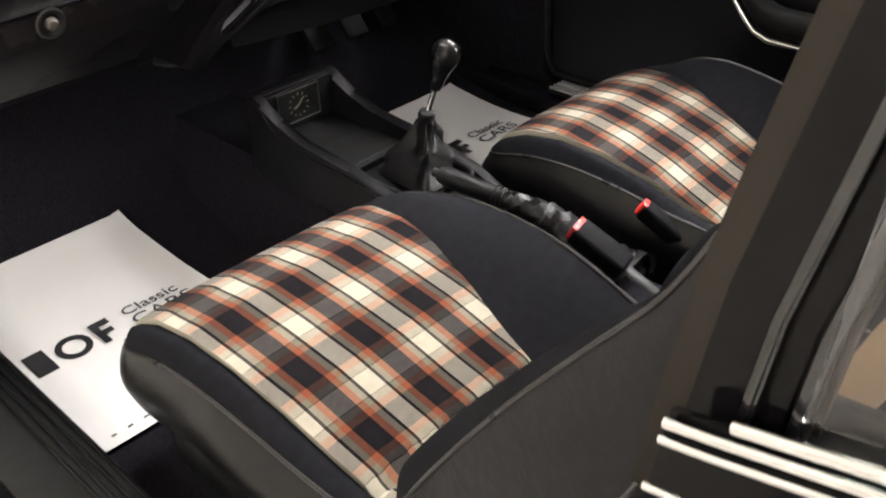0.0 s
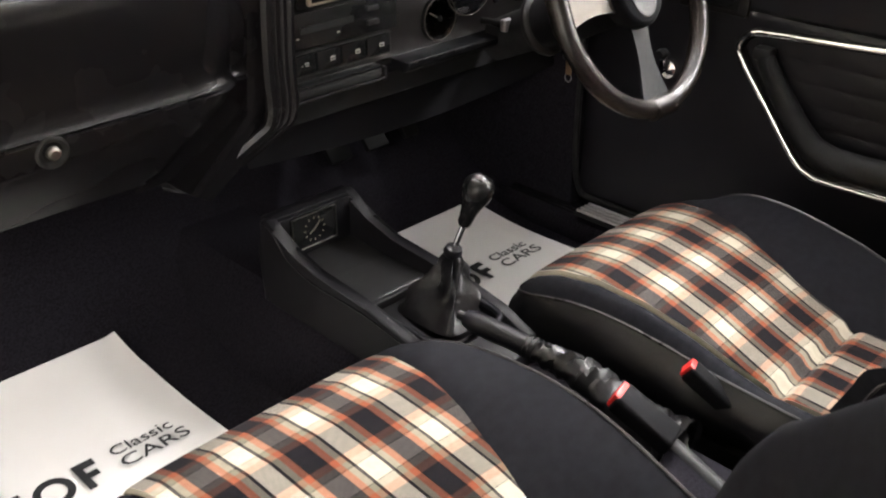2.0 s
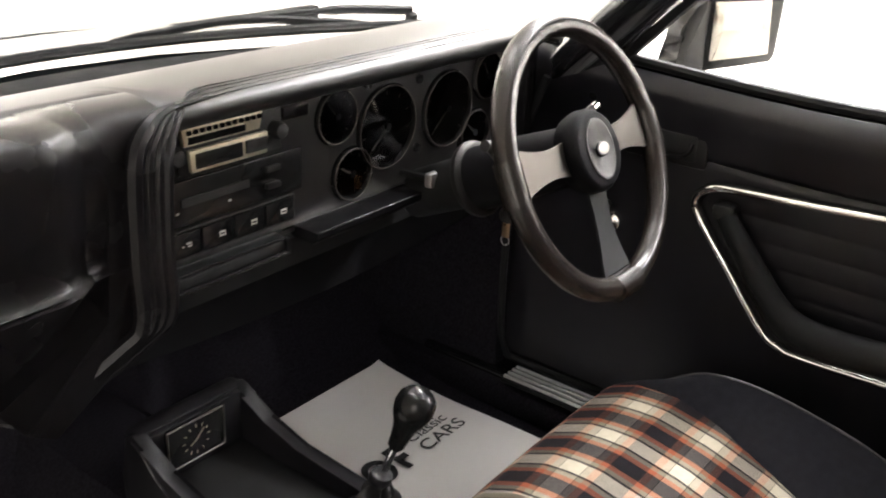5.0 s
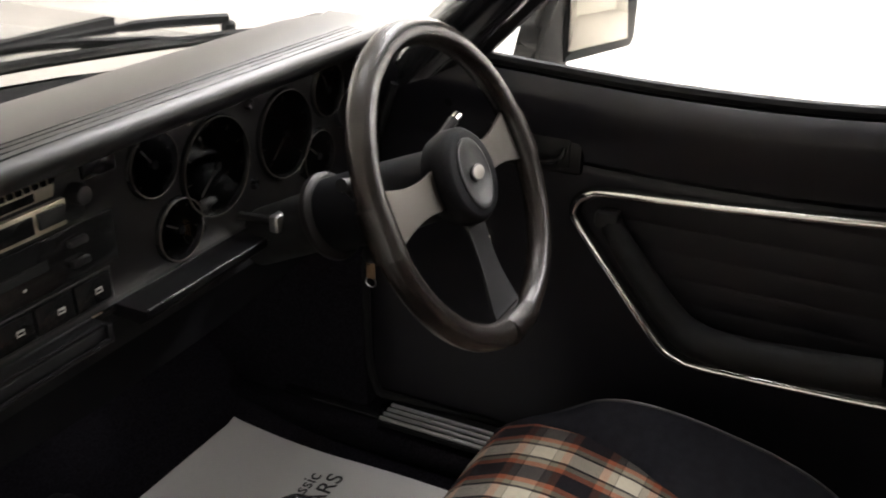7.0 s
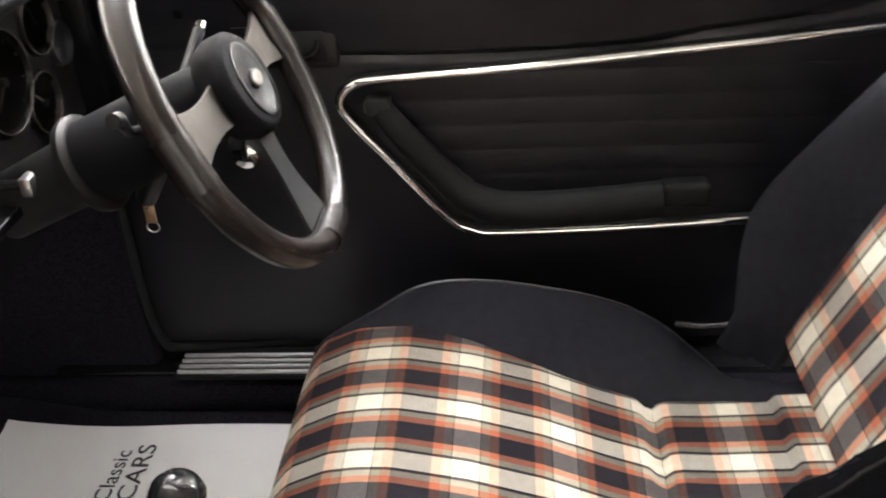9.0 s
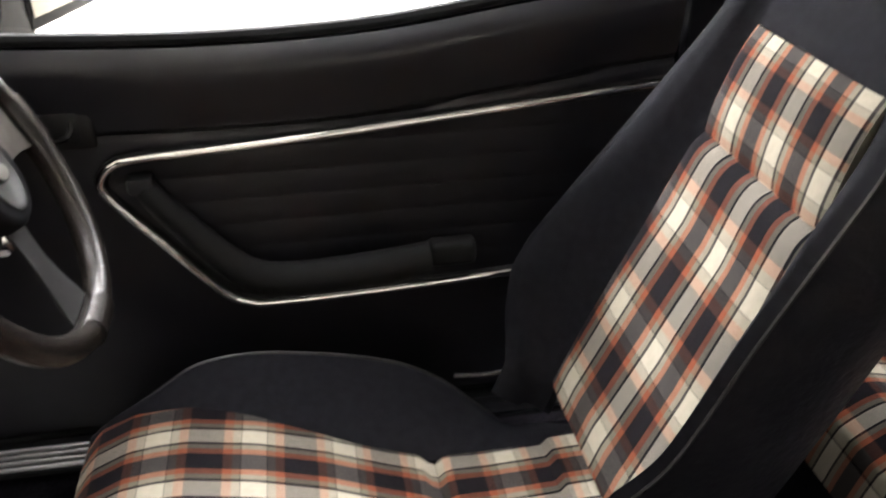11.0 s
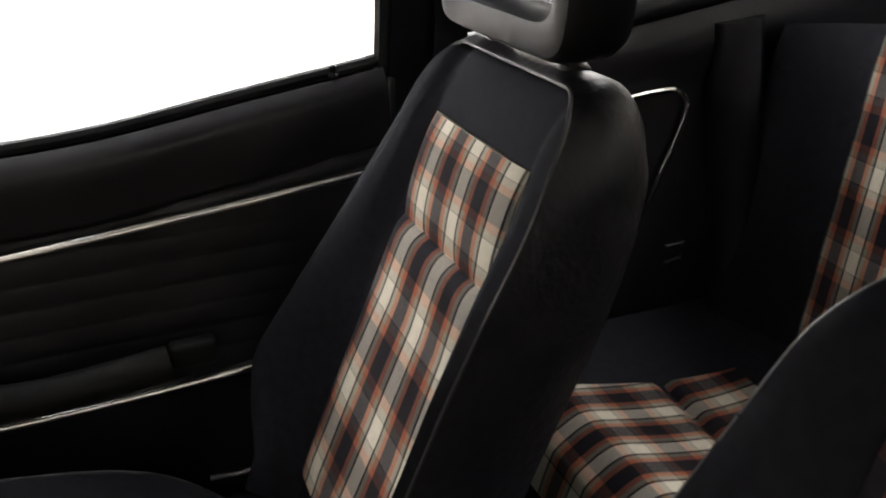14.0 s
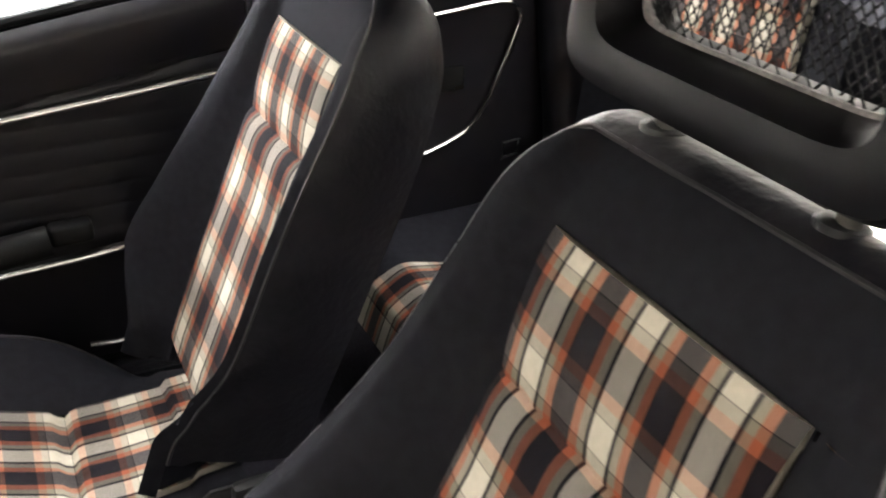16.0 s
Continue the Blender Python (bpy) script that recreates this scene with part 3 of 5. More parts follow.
    part("back_surround", bm, CLOTH, seat, "black cloth backrest surround")
    edge = [(-bw(s, -1), s) for s in [0.0 + 0.575 * k / 30 for k in range(31)]]
    tops = (0.550, 0.560, 0.570, 0.579, 0.587, 0.593, 0.598, 0.601, 0.603)
    edge = [q for q in edge if q[1] <= 0.540] + [(-hw(s, -1), s) for s in tops] + [(-hw(0.604, -1) * (1 - k / 4) if k < 4 else hw(0.604, 1) * (k / 4 - 1), 0.604) for k in range(9)] + [(hw(s, 1), s) for s in tops[::-1]] + [(bw(s, 1), s) for s in [0.540 - 0.540 * k / 30 for k in range(31)]]

    def lip(x, s):
        return 0.75 * lerp_table(s, WING[h][1 if x > 0 else -1]) - 0.02 * max(0, (s - 0.525) / 0.075) ** 2 + 0.004
    part("piping", tube([W(back_pt(x, s, lip(x, s))) for x, s in edge], 0.0024, 6), PIPING, seat, "black piping")

    def deep(x, s):
        t = min(1.0, max(0.0, -x / 0.15)) if h < 0 else 0.0
        return 0.115 - 0.035 * t * min(1.0, max(0.0, s / 0.5))

    def side(u, v):
        x, s = edge[round(u * (len(edge) - 1))]
        d = lip(x, s)
        k = 1 + 0.05 * math.sin(math.pi * v) - 0.10 * v * v
        g = 0.024 * math.sin(math.pi * v) ** 0.7 * min(1.0, max(0.0, (s - 0.56) / 0.03))
        return W(back_pt(x * k, s + g - 0.02 * v * v * (s > 0.5), d + (-deep(x, s) - d) * v))
    part("back_side", surf(side, len(edge) - 1, 10), SEATV, seat, "black leatherette backrest side")

    def rear(u, v):
        s = 0.56 * v
        x = 0.84 * (-bw(s, -1) * (1 - u) + bw(s, 1) * u)
        return W(back_pt(x, s, 0.002 - deep(x, s) - 0.01 * math.sin(math.pi * u)))
    part("back_panel", thick(surf(rear, 8, 12), 0.01, (0, -1, 0)), BOARD if cx < 0 else VINYL, seat, "tan board seat back" if cx < 0 else "black leatherette seat back")
    # hinge covers and lever
    part("recline_lever", tube([W((0.276, -0.310, 0.392)), W((0.279, -0.262, 0.396)), W((0.280, -0.222, 0.400))], [0.004, 0.004, 0.005], 8), CHROME, seat, "chrome recline lever")
    for sd in (-1, 1):
        part("hinge_cover", box(cx + sd * 0.235 - 0.012, cx + sd * 0.235 + 0.012, -0.42, -0.33, 0.36, 0.47, 0.01), PLASTIC, seat, "black hinge cover")
    return seat


def headrest(cx):
    hr = thing("headrest", (cx, -0.58, 0.99), "black leatherette head restraint with an open net centre", "headrest", "front headrests")
    T = radians(8)

    def P(x, h, d=0.0):
        return (cx - 0.012 + x, -0.585 - h * math.sin(T) + d, (1.048 if cx < 0 else 1.032) + h * math.cos(T))
    # padded ring, flat in depth
    def ring(r):
        o = []
        for k in range(48):
            a = k * math.tau / 48
            c, s = math.cos(a), math.sin(a)
            e = 0.25
            o.append((math.copysign(abs(c) ** e, c) * (0.157 - r - 0.014 * (s > 0) * abs(s)), 0.105 + math.copysign(abs(s) ** e, s) * (0.105 - r)))
        return o

    sec = []
    for k in range(12):
        a = k * math.tau / 12
        sec.append((0.020 - 0.022 * math.copysign(abs(math.cos(a)) ** 0.6, math.cos(a)), 0.038 * math.copysign(abs(math.sin(a)) ** 0.7, math.sin(a))))
    rings = {k: ring(sec[k][0]) for k in range(12)}
    bm = bmesh.new()
    vs = [[bm.verts.new(P(rings[k][i][0], rings[k][i][1], sec[k][1])) for k in range(12)] for i in range(48)]
    for i in range(48):
        for k in range(12):
            bm.faces.new((vs[i][k], vs[(i + 1) % 48][k], vs[(i + 1) % 48][(k + 1) % 12], vs[i][(k + 1) % 12]))
    part("padded_frame", bm, HEADV, hr, "padded black leatherette frame")
    # net of crossed cords
    bm = bmesh.new()
    inn = 0.034
    w, h0, h1 = 0.157 - inn, inn, 0.210 - inn
    step = 0.0105
    for sgn in (-1, 1):
        for k in range(-30, 31):
            c = k * step
            pts = []
            for q in range(13):
                x = -w + 2 * w * q / 12
                h = 0.105 + sgn * (x * 1.25) + c
                if h0 <= h <= h1:
                    pts.append(P(x, h, 0.001 * sgn - 0.006 * (1 - (x / w) ** 2)))
            if len(pts) > 1:
                tube(pts, 0.0008, 4, bm=bm)
    part("net", bm, RUBBER, hr, "black cord net")
    part("net_edge", tube([P(x * 0.72, 0.105 + (h - 0.105) * 0.62, -0.002) for x, h in ring(0.0)], 0.0045, 6, closed=True), BRAID, hr, "grey braided net border")
    for s in (-1, 1):
        part("post", tube([P(s * 0.085, 0.012, -0.014), (cx + s * 0.085, -0.609, 0.985)], 0.008, 10), DULL, hr, "steel headrest post")
        part("ferrule", lathe([(0.017, 0), (0.017, 0.005), (0.012, 0.009)], pose(cx + s * 0.085, -0.607, 1.012, 12, 0, 0), 20), PLASTIC, hr, "black plastic ferrule")
    return hr


for sx in (-SEAT_X, SEAT_X):
    front_seat(sx)
    headrest(sx)

# ---------------------------------------------------------------- dashboard
DASHT = thing("dashboard", (0, 0.60, 0.62), "black moulded dashboard with round gauges and a radio", "dashboard")


def dashboard():
    d = DASHT
    # top pad, full width: a rolled brow in front, falling gently to the windscreen
    brow = [(0.0, 0.514, 0.914), (0.04, 0.504, 0.918), (0.08, 0.4985, 0.927), (0.12, 0.4995, 0.937), (0.17, 0.508, 0.944), (0.24, 0.525, 0.949), (0.38, 0.56, 0.9525), (0.58, 0.608, 0.9528), (0.74, 0.636, 0.948), (0.87, 0.650, 0.932), (1.0, 0.654, 0.898)]

    def pad(u, v):
        x = -0.665 + 1.33 * u
        k = min(1.0, max(0.0, (-0.055 - x) / 0.04))
        v = v + k * 0.34 * (1 - v)
        y = lerp_table(v, [(a, b) for a, b, c in brow])
        z = lerp_table(v, [(a, c) for a, b, c in brow])
        return (x, y, z - 0.014 * k * max(0.0, 1 - max(0.0, y - 0.53) / 0.04))
    part("top_pad", thick(surf(pad, 90, 60), 0.012), DASHTOP, d, "black padded dashboard top")
    # passenger side: soft face with a rolled upper edge
    prof = [(0.590, 0.938), (0.548, 0.9525), (0.502, 0.9500), (0.481, 0.9370), (0.4755, 0.911), (0.480, 0.86), (0.488, 0.815), (0.486, 0.797), (0.478, 0.790)]

    def face(u, v):
        x = -0.665 + (0.665 - 0.158) * u
        y, z = lerp_table(v, [(i / 8, p[0]) for i, p in enumerate(prof)]), lerp_table(v, [(i / 8, p[1]) for i, p in enumerate(prof)])
        r = max(0.0, (u - 0.84) / 0.16)
        return (x, y + 0.034 * r ** 2.2, z - 0.005 * r * r)
    part("passenger_pad", thick(surf(face, 48, 32), 0.02, (0, -1, 0)), DASH, d, "black padded passenger panel")
    # set-back strip between the passenger panel and the ribs
    def strip(u, v):
        if v < 0.6:
            k = v / 0.6
            y, z = lerp_table(k, [(i / 8, p[0]) for i, p in enumerate(prof)]), lerp_table(k, [(i / 8, p[1]) for i, p in enumerate(prof)])
            return (-0.205 + 0.125 * u, y + 0.016 + 0.006 * math.sin(math.pi * u) ** 2, z - 0.0015)
        k = (v - 0.6) / 0.4
        return (-0.205 + 0.125 * u - 0.115 * k, 0.494 + 0.006 * math.sin(math.pi * u) ** 2 + 0.052 * k, 0.7885 - 0.135 * k)
    part("recessed_strip", thick(surf(strip, 16, 50), 0.006, (0, -1, 0)), DASH, d, "black recessed upright strip")
    # glove box lid, its inner end cut on the slant
    def lid(u, v):
        z = 0.786 - 0.115 * v
        x1 = -0.165 - 0.105 * v
        x = -0.655 + (x1 + 0.655) * u
        return (x, 0.474 + 0.055 * v - 0.010 * math.sin(math.pi * v) + 0.035 * max(0, (u - 0.86) / 0.14) ** 2.2, z + 0.006 * max(0, (u - 0.92) / 0.08) ** 2)
    lidp = part("glove_box_lid", thick(surf(lid, 40, 12), 0.018, (0, -1, 0)), DASH, d, "black glove box lid")
    part("lock_button", lathe([(0.021, 0), (0.0205, 0.003), (0.018, 0.0045), (0.0155, 0.004), (0.012, 0.001)], pose(-0.447, 0.478, 0.772, 96, 0, 0), 28), PANEL, lidp, "dark round lock surround")
    part("lock_barrel", lathe([(0.0085, 0), (0.0085, 0.006), (0.006, 0.009), (0.003, 0.0095)], pose(-0.447, 0.477, 0.772, 96, 0, 0), 20), DULL, lidp, "dull steel lock barrel")
    # binnacle frame: ribbed upright and the slanted bar below it
    for k, (dx, r) in enumerate(((0.0, 0.010), (0.015, 0.007), (0.027, 0.006), (0.038, 0.007))):
        yt = 0.511 + 0.0065 * k
        zt = lin_table(yt, [(0.508, 0.944), (0.525, 0.949), (0.56, 0.9525)])
        up = smooth_path([(0.60, yt, zt), (0.25, yt, zt), (0.06, yt, zt), (-0.02, yt - 0.004, zt), (-0.075 + dx * 0.5, 0.503, 0.942 - 0.15 * dx), (-0.110 + dx * 0.8, 0.493, 0.926 - 0.4 * dx), (-0.127 + dx, 0.487, 0.895 - 0.4 * dx), (-0.132 + dx, 0.487, 0.80), (-0.132 + dx, 0.489, 0.728), (-0.155 + dx, 0.498, 0.700), (-0.235 + dx, 0.532, 0.646), (-0.262 + dx, 0.575, 0.640)], 8)
        part("binnacle_rib", tube(up, [0.0009 + (r - 0.0009) * min(1, max(0, (i - 22) / 18)) for i in range(len(up))], 8), DASH, d)
    part("binnacle_side", extrude_poly([(-0.150, 0.905), (-0.085, 0.905), (-0.080, 0.89), (-0.080, 0.735), (-0.125, 0.700), (-0.235, 0.628), (-0.268, 0.648), (-0.160, 0.735)], 1, 0.500, 0.60, 0.004), DASH, d, "black binnacle side")
    # instrument panel
    panel = part("instrument_panel", box(-0.078, 0.650, 0.552, 0.575, 0.728, 0.945, 0.002), PANEL, d, "dark grey instrument panel")
    part("lower_strip", box(-0.078, 0.400, 0.546, 0.552, 0.7385, 0.7415), CHROME, panel, "thin bright strip")

    def gauge(x, z, r, needle, nm="gauge"):
        g = part(nm, lathe([(r + 0.004, 0), (r + 0.003, 0.004), (r, 0.006), (r - 0.002, 0.003), (r - 0.003, -0.001)], pose(x, 0.552, z, 90, 0, 0), 40), GLOSS, panel, "round gauge with black bezel")
        part("bezel_edge", tube([(x + (r + 0.001) * math.cos(a), 0.5462, z + (r + 0.001) * math.sin(a)) for a in [k * math.tau / 48 for k in range(48)]], 0.0009, 6, closed=True), ALLOY, g, "thin grey bezel edge")
        for k in range(9):
            a = radians(225 - 270 * k / 8)
            part("tick", box(-0.0006, 0.0006, -0.0004, 0.0004, r * 0.77, r * 0.86, m=pose(x, 0.5515, z, 0, 0, 0) @ Matrix.Rotation(a - math.pi / 2, 4, "Y").inverted()), ALLOY, g)
        part("needle", box(-0.0012, 0.0012, -0.0006, 0.0006, -0.006, r * 0.72, m=pose(x, 0.549, z) @ Matrix.Rotation(needle, 4, "Y")), ALLOY, g)
        part("hub", lathe([(0.006, 0), (0.005, 0.004)], pose(x, 0.5505, z, 90, 0, 0), 16), GLOSS, g)
        gl = part("lens", lathe([(r, 0.0), (r * 0.99, 0.0015)], pose(x, 0.5475, z, 90, 0, 0), 40), GLASS, g, "clear gauge glass")
        gl.visible_shadow = False
        part("dial", lathe([(r - 0.0025, 0), (r - 0.0025, 0.0006)], pose(x, 0.5528, z, 90, 0, 0), 40), RUBBER, g, "black dial")
    gauge(0.328, 0.834, 0.058, radians(-130))
    gauge(0.467, 0.834, 0.056, radians(-130))
    gauge(0.226, 0.868, 0.035, radians(-40))
    gauge(0.256, 0.782, 0.035, radians(-60))
    gauge(0.569, 0.868, 0.035, radians(-30))
    gauge(0.540, 0.782, 0.035, radians(-50))
    # small dark rings stand for the holes between the gauges
    for x, z in ((0.292, 0.770), (0.398, 0.788), (0.398, 0.890), (0.505, 0.770), (0.287, 0.900)):
        part("panel_hole", lathe([(0.007, 0), (0.006, 0.004), (0.002, 0.002)], pose(x, 0.552, z, 90, 0, 0), 16), GLOSS, panel, "small dark round hole in the panel")
    part("hazard_switch", box(0.128, 0.172, 0.546, 0.552, 0.882, 0.898, 0.002), GLOSS, panel, "dark rectangular switch")
    # radio with push-button row and tape slot
    radio = thing("car_radio", (0.04, 0.552, 0.87), "old car radio cassette with bright metal surround", "radio")
    part("housing", box(-0.032, 0.125, 0.545, 0.553, 0.848, 0.915, 0.004), PLASTIC, radio, "black radio housing")
    part("upper_bezel", extrude_poly([(-0.027, 0.884), (0.083, 0.884), (0.088, 0.906), (-0.030, 0.906)], 1, 0.538, 0.545, 0.001), CREAM, radio, "satin metal bezel")
    for k in range(12):
        x = -0.021 + 0.0093 * k
        part("button", box(x - 0.0028, x + 0.0028, 0.535, 0.5385, 0.8975, 0.9025), GLOSS, radio, "small black push button")
    part("dial_window", box(-0.022, 0.060, 0.5365, 0.5385, 0.8865, 0.8945), GLOSS, radio, "dark dial window")
    part("cassette_frame", extrude_poly([(-0.018, 0.852), (0.094, 0.852), (0.096, 0.878), (-0.020, 0.878)], 1, 0.5385, 0.545, 0.001), CREAM, radio, "satin metal cassette surround")
    part("cassette_door", box(-0.013, 0.055, 0.5365, 0.539, 0.856, 0.874, 0.001), GLOSS, radio, "dark cassette door")
    part("eject_block", box(0.060, 0.092, 0.535, 0.539, 0.858, 0.874, 0.001), PLASTIC, radio, "black eject key")
    for x in (-0.040, 0.112):
        part("knob", lathe([(0.011, 0), (0.011, 0.010), (0.009, 0.016), (0.007, 0.017)], pose(x, 0.546, 0.876, 90, 0, 0), 20), PLASTIC, radio, "black radio knob")
    # heater controls and switch row
    heater = part("heater_panel", box(-0.055, 0.160, 0.547, 0.552, 0.788, 0.843, 0.002), GLOSS, panel, "black heater control panel")
    part("slot", box(-0.030, 0.070, 0.545, 0.5472, 0.812, 0.822), RUBBER, heater)
    for x, z in ((-0.045, 0.832), (-0.045, 0.806), (-0.036, 0.806), (0.040, 0.803)):
        part("marking", box(x - 0.002, x + 0.002, 0.5462, 0.5468, z - 0.001, z + 0.001), WHITE, heater)
    for z in (0.828, 0.806):
        part("slider", box(0.095, 0.118, 0.540, 0.547, z - 0.004, z + 0.004, 0.002), PLASTIC, heater, "black slider")
    bm = bmesh.new()
    for (x0, z0), (x1, z1) in zip(((-0.056, 0.7485), (0.144, 0.7485), (0.144, 0.7835), (-0.056, 0.7835)), ((0.144, 0.7485), (0.144, 0.7835), (-0.056, 0.7835), (-0.056, 0.7485))):
        tube([(x0, 0.5475, z0), (x1, 0.5475, z1)], 0.0013, 6, bm=bm)
    part("switch_frame", bm, PLASTIC, panel, "raised black switch surround")
    for k in range(4):
        x = -0.030 + 0.0495 * k
        sw = part("rocker_switch", box(x - 0.0235, x + 0.0235, 0.545, 0.552, 0.751, 0.781, 0.002), GLOSS, panel, "black rocker switch with a white symbol")
        part("symbol", box(x + 0.002, x + 0.010, 0.5445, 0.5449, 0.7670, 0.7690), WHITE, sw)
        if k:
            part("symbol", box(x + 0.0015, x + 0.0025, 0.5445, 0.5449, 0.7625, 0.7690), WHITE, sw)
            part("symbol", box(x + 0.0095, x + 0.0105, 0.5445, 0.5449, 0.7625, 0.7690), WHITE, sw)
            part("symbol", box(x + 0.003, x + 0.009, 0.5445, 0.5449, 0.7630, 0.7642), WHITE, sw)
        else:
            part("symbol", box(x - 0.004, x - 0.001, 0.5445, 0.5449, 0.7645, 0.7660), WHITE, sw)
            part("symbol", box(x + 0.004, x + 0.010, 0.5445, 0.5449, 0.7635, 0.7650), WHITE, sw)
    # lower lips: coin tray and ashtray pulls
    for x0, x1, y0, zb in ((-0.062, 0.118, 0.532, 0.712), (0.150, 0.385, 0.510, 0.720)):
        lp = part("tray_lip", extrude_poly([(y0, 0.7365), (0.560, 0.7365), (0.560, zb), (y0 + 0.010, zb - 0.002), (y0, zb + 0.006)], 0, x0, x1, 0.003), LOWER, d, "black pull-out tray front")
        part("lip_edge", tube([(x0 + 0.004, y0 + 0.001, 0.736), (x1 - 0.004, y0 + 0.001, 0.736)], 0.0016, 6), DASH, lp)
        if y0 > 0.52:
            # dark block paints in the shade of the tray's opening
            part("tray_slot_shade", box(x0 + 0.008, x1 - 0.006, y0 - 0.0015, y0 + 0.004, zb + 0.009, 0.7335, 0.001), RUBBER, lp, "dark block for the shade in the tray slot")
            for x in (x0 + 0.004, x1 - 0.003):
                part("slot_end", box(x - 0.003, x + 0.003, y0 - 0.006, y0 + 0.004, zb + 0.002, 0.736, 0.0015), DASH, lp)
            part("slot_lip", tube([(x0 + 0.004, y0 - 0.004, zb + 0.006), (x1 - 0.004, y0 - 0.004, zb + 0.006)], 0.003, 8), DASH, lp)
    # lower dash and knee panels
    def low(u, v):
        x = -0.10 + 0.75 * u
        return (x, 0.552 + 0.06 * v + 0.03 * math.sin(math.pi * v), 0.735 - 0.135 * v - 0.02 * math.sin(math.pi * u) * v)
    part("lower_panel", thick(surf(low, 24, 10), 0.015, (0, -1, -0.3)), LOWER, d, "black lower dash panel")
    part("side_vent", lathe([(0.028, 0), (0.026, 0.008), (0.018, 0.004)], pose(0.612, 0.552, 0.83, 90, 0, 0), 24), PLASTIC, panel, "round side vent")
    part("dash_end", box(0.640, 0.672, 0.52, 0.66, 0.70, 0.925, 0.01), DASH, d)
    part("dash_end", box(-0.672, -0.650, 0.52, 0.66, 0.70, 0.925, 0.01), DASH, d)
    part("backing", box(-0.64, 0.64, 0.585, 0.70, 0.66, 0.895), RUBBER, d, "dark dash carcass")

    # dark sheet between the dash top and the windscreen
    def base_strip(u, v):
        x = -0.66 + 1.32 * u
        return (x, 0.64 + (0.845 - 0.53 * x * x - 0.64) * v, 0.898 + 0.008 * v)
    part("screen_base_strip", thick(surf(base_strip, 24, 4), 0.01), LOWER, d, "dark matt strip below the windscreen")


dashboard()

# ---------------------------------------------------------------- steering wheel and column
HUB = Vector((0.398, 0.259, 0.851))
TIP = radians(25)
WM = Matrix.Translation(HUB) @ Matrix.Rotation(TIP, 4, "X").inverted() @ Matrix.Rotation(radians(90), 4, "X")
# local: x right, y up the wheel, z towards the driver


def steering():
    sw = thing("steering_wheel", HUB, "three-spoke leather-rimmed sports steering wheel", "steering wheel")
    R = 0.173

    def L(x, y, z):
        return WM @ Vector((x, y, z))
    rim = [L(R * math.cos(a), R * math.sin(a) - 0.006, -0.014) for a in [k * math.tau / 72 for k in range(72)]]
    part("rim", tube(rim, 0.0155, 14, closed=True), LEATHER, sw, "worn black leather rim")
    for ang in (178, 2, 270):
        a = radians(ang)
        ca, sa = math.cos(a), math.sin(a)

        def spoke(u, v):
            r = 0.030 + 0.131 * v
            w = 0.026 - 0.010 * math.sin(math.pi * min(1, v * 1.05)) + 0.006 * v
            t = (2 * u - 1) * w
            z = -0.012 - (0.002 if ang != 270 else 0.006) * v - (0.010 * v * (1 - v) if ang == 270 else 0.0)
            return L(ca * r - sa * t, sa * r + ca * t, z)
        # the lower spoke's darker material stands in for the shade on it
        part("spoke", thick(surf(spoke, 6, 14), 0.004, (0, -1, 0.4)), ALLOY if ang != 270 else PLASTIC, sw, "dark satin metal spoke" if ang != 270 else "lower spoke, darker material for its shade")
        part("spoke_collar", tube([L(ca * R - sa * t, sa * R + ca * t - 0.006, -0.014) for t in (-0.027, 0.0, 0.027)], 0.0172 if ang != 270 else 0.0178, 12), LEATHER, sw)
    part("hub_pad", lathe([(0.050, -0.030), (0.055, -0.016), (0.054, 0.0), (0.049, 0.006), (0.046, 0.007)], WM, 40), LOWER, sw, "black soft hub pad")
    part("hub_ring", lathe([(0.036, 0.006), (0.036, 0.0088), (0.033, 0.0095), (0.031, 0.0085)], WM @ Matrix.Diagonal((0.9, 1.12, 1, 1)), 40), PLASTIC, sw)
    part("horn_badge", lathe([(0.0125, 0.008), (0.0125, 0.0115), (0.010, 0.0122)], WM @ Matrix.Diagonal((1.15, 0.75, 1, 1)), 28), PLASTIC, sw, "plain oval badge")
    part("badge_face", lathe([(0.0105, 0.0120), (0.0105, 0.0126), (0.004, 0.0129)], WM @ Matrix.Diagonal((1.2, 0.7, 1, 1)), 24), DULL, sw, "dull silver oval badge face")
    col = thing("steering_column", WM @ Vector((0, 0, -0.19)), "black steering column shroud with stalks and key", "steering column")
    part("shroud", lathe([(0.036, -0.028), (0.040, -0.05), (0.044, -0.12), (0.046, -0.197)], WM, 36), LOWER, col, "black column shroud")
    part("collar", lathe([(0.046, -0.190), (0.050, -0.191), (0.0545, -0.195), (0.0550, -0.200), (0.0535, -0.204), (0.046, -0.206)], WM, 40), PANEL, col, "dark satin collar")
    part("column_tube", lathe([(0.044, -0.203), (0.038, -0.22), (0.036, -0.32)], WM, 28), RUBBER, col, "black column tube")
    for sgn, end in ((1, 0.150), (-1, 0.105)):
        part("stalk", tube([L(sgn * 0.04, 0.012, -0.095), L(sgn * 0.09, 0.028, -0.088), L(sgn * end, 0.045, -0.080)], [0.005, 0.005, 0.007], 8), PLASTIC, col, "black control stalk")
        part("stalk_end", tube([L(sgn * end, 0.045, -0.080), L(sgn * (end + 0.012), 0.048, -0.079)], 0.0075, 10), CHROME if sgn > 0 else PLASTIC, col, "bright stalk end" if sgn > 0 else "black stalk end")
    part("choke_lever", tube([(0.366, 0.555, 0.757), (0.366, 0.500, 0.760)], 0.006, 8), PLASTIC, col, "black pull lever")
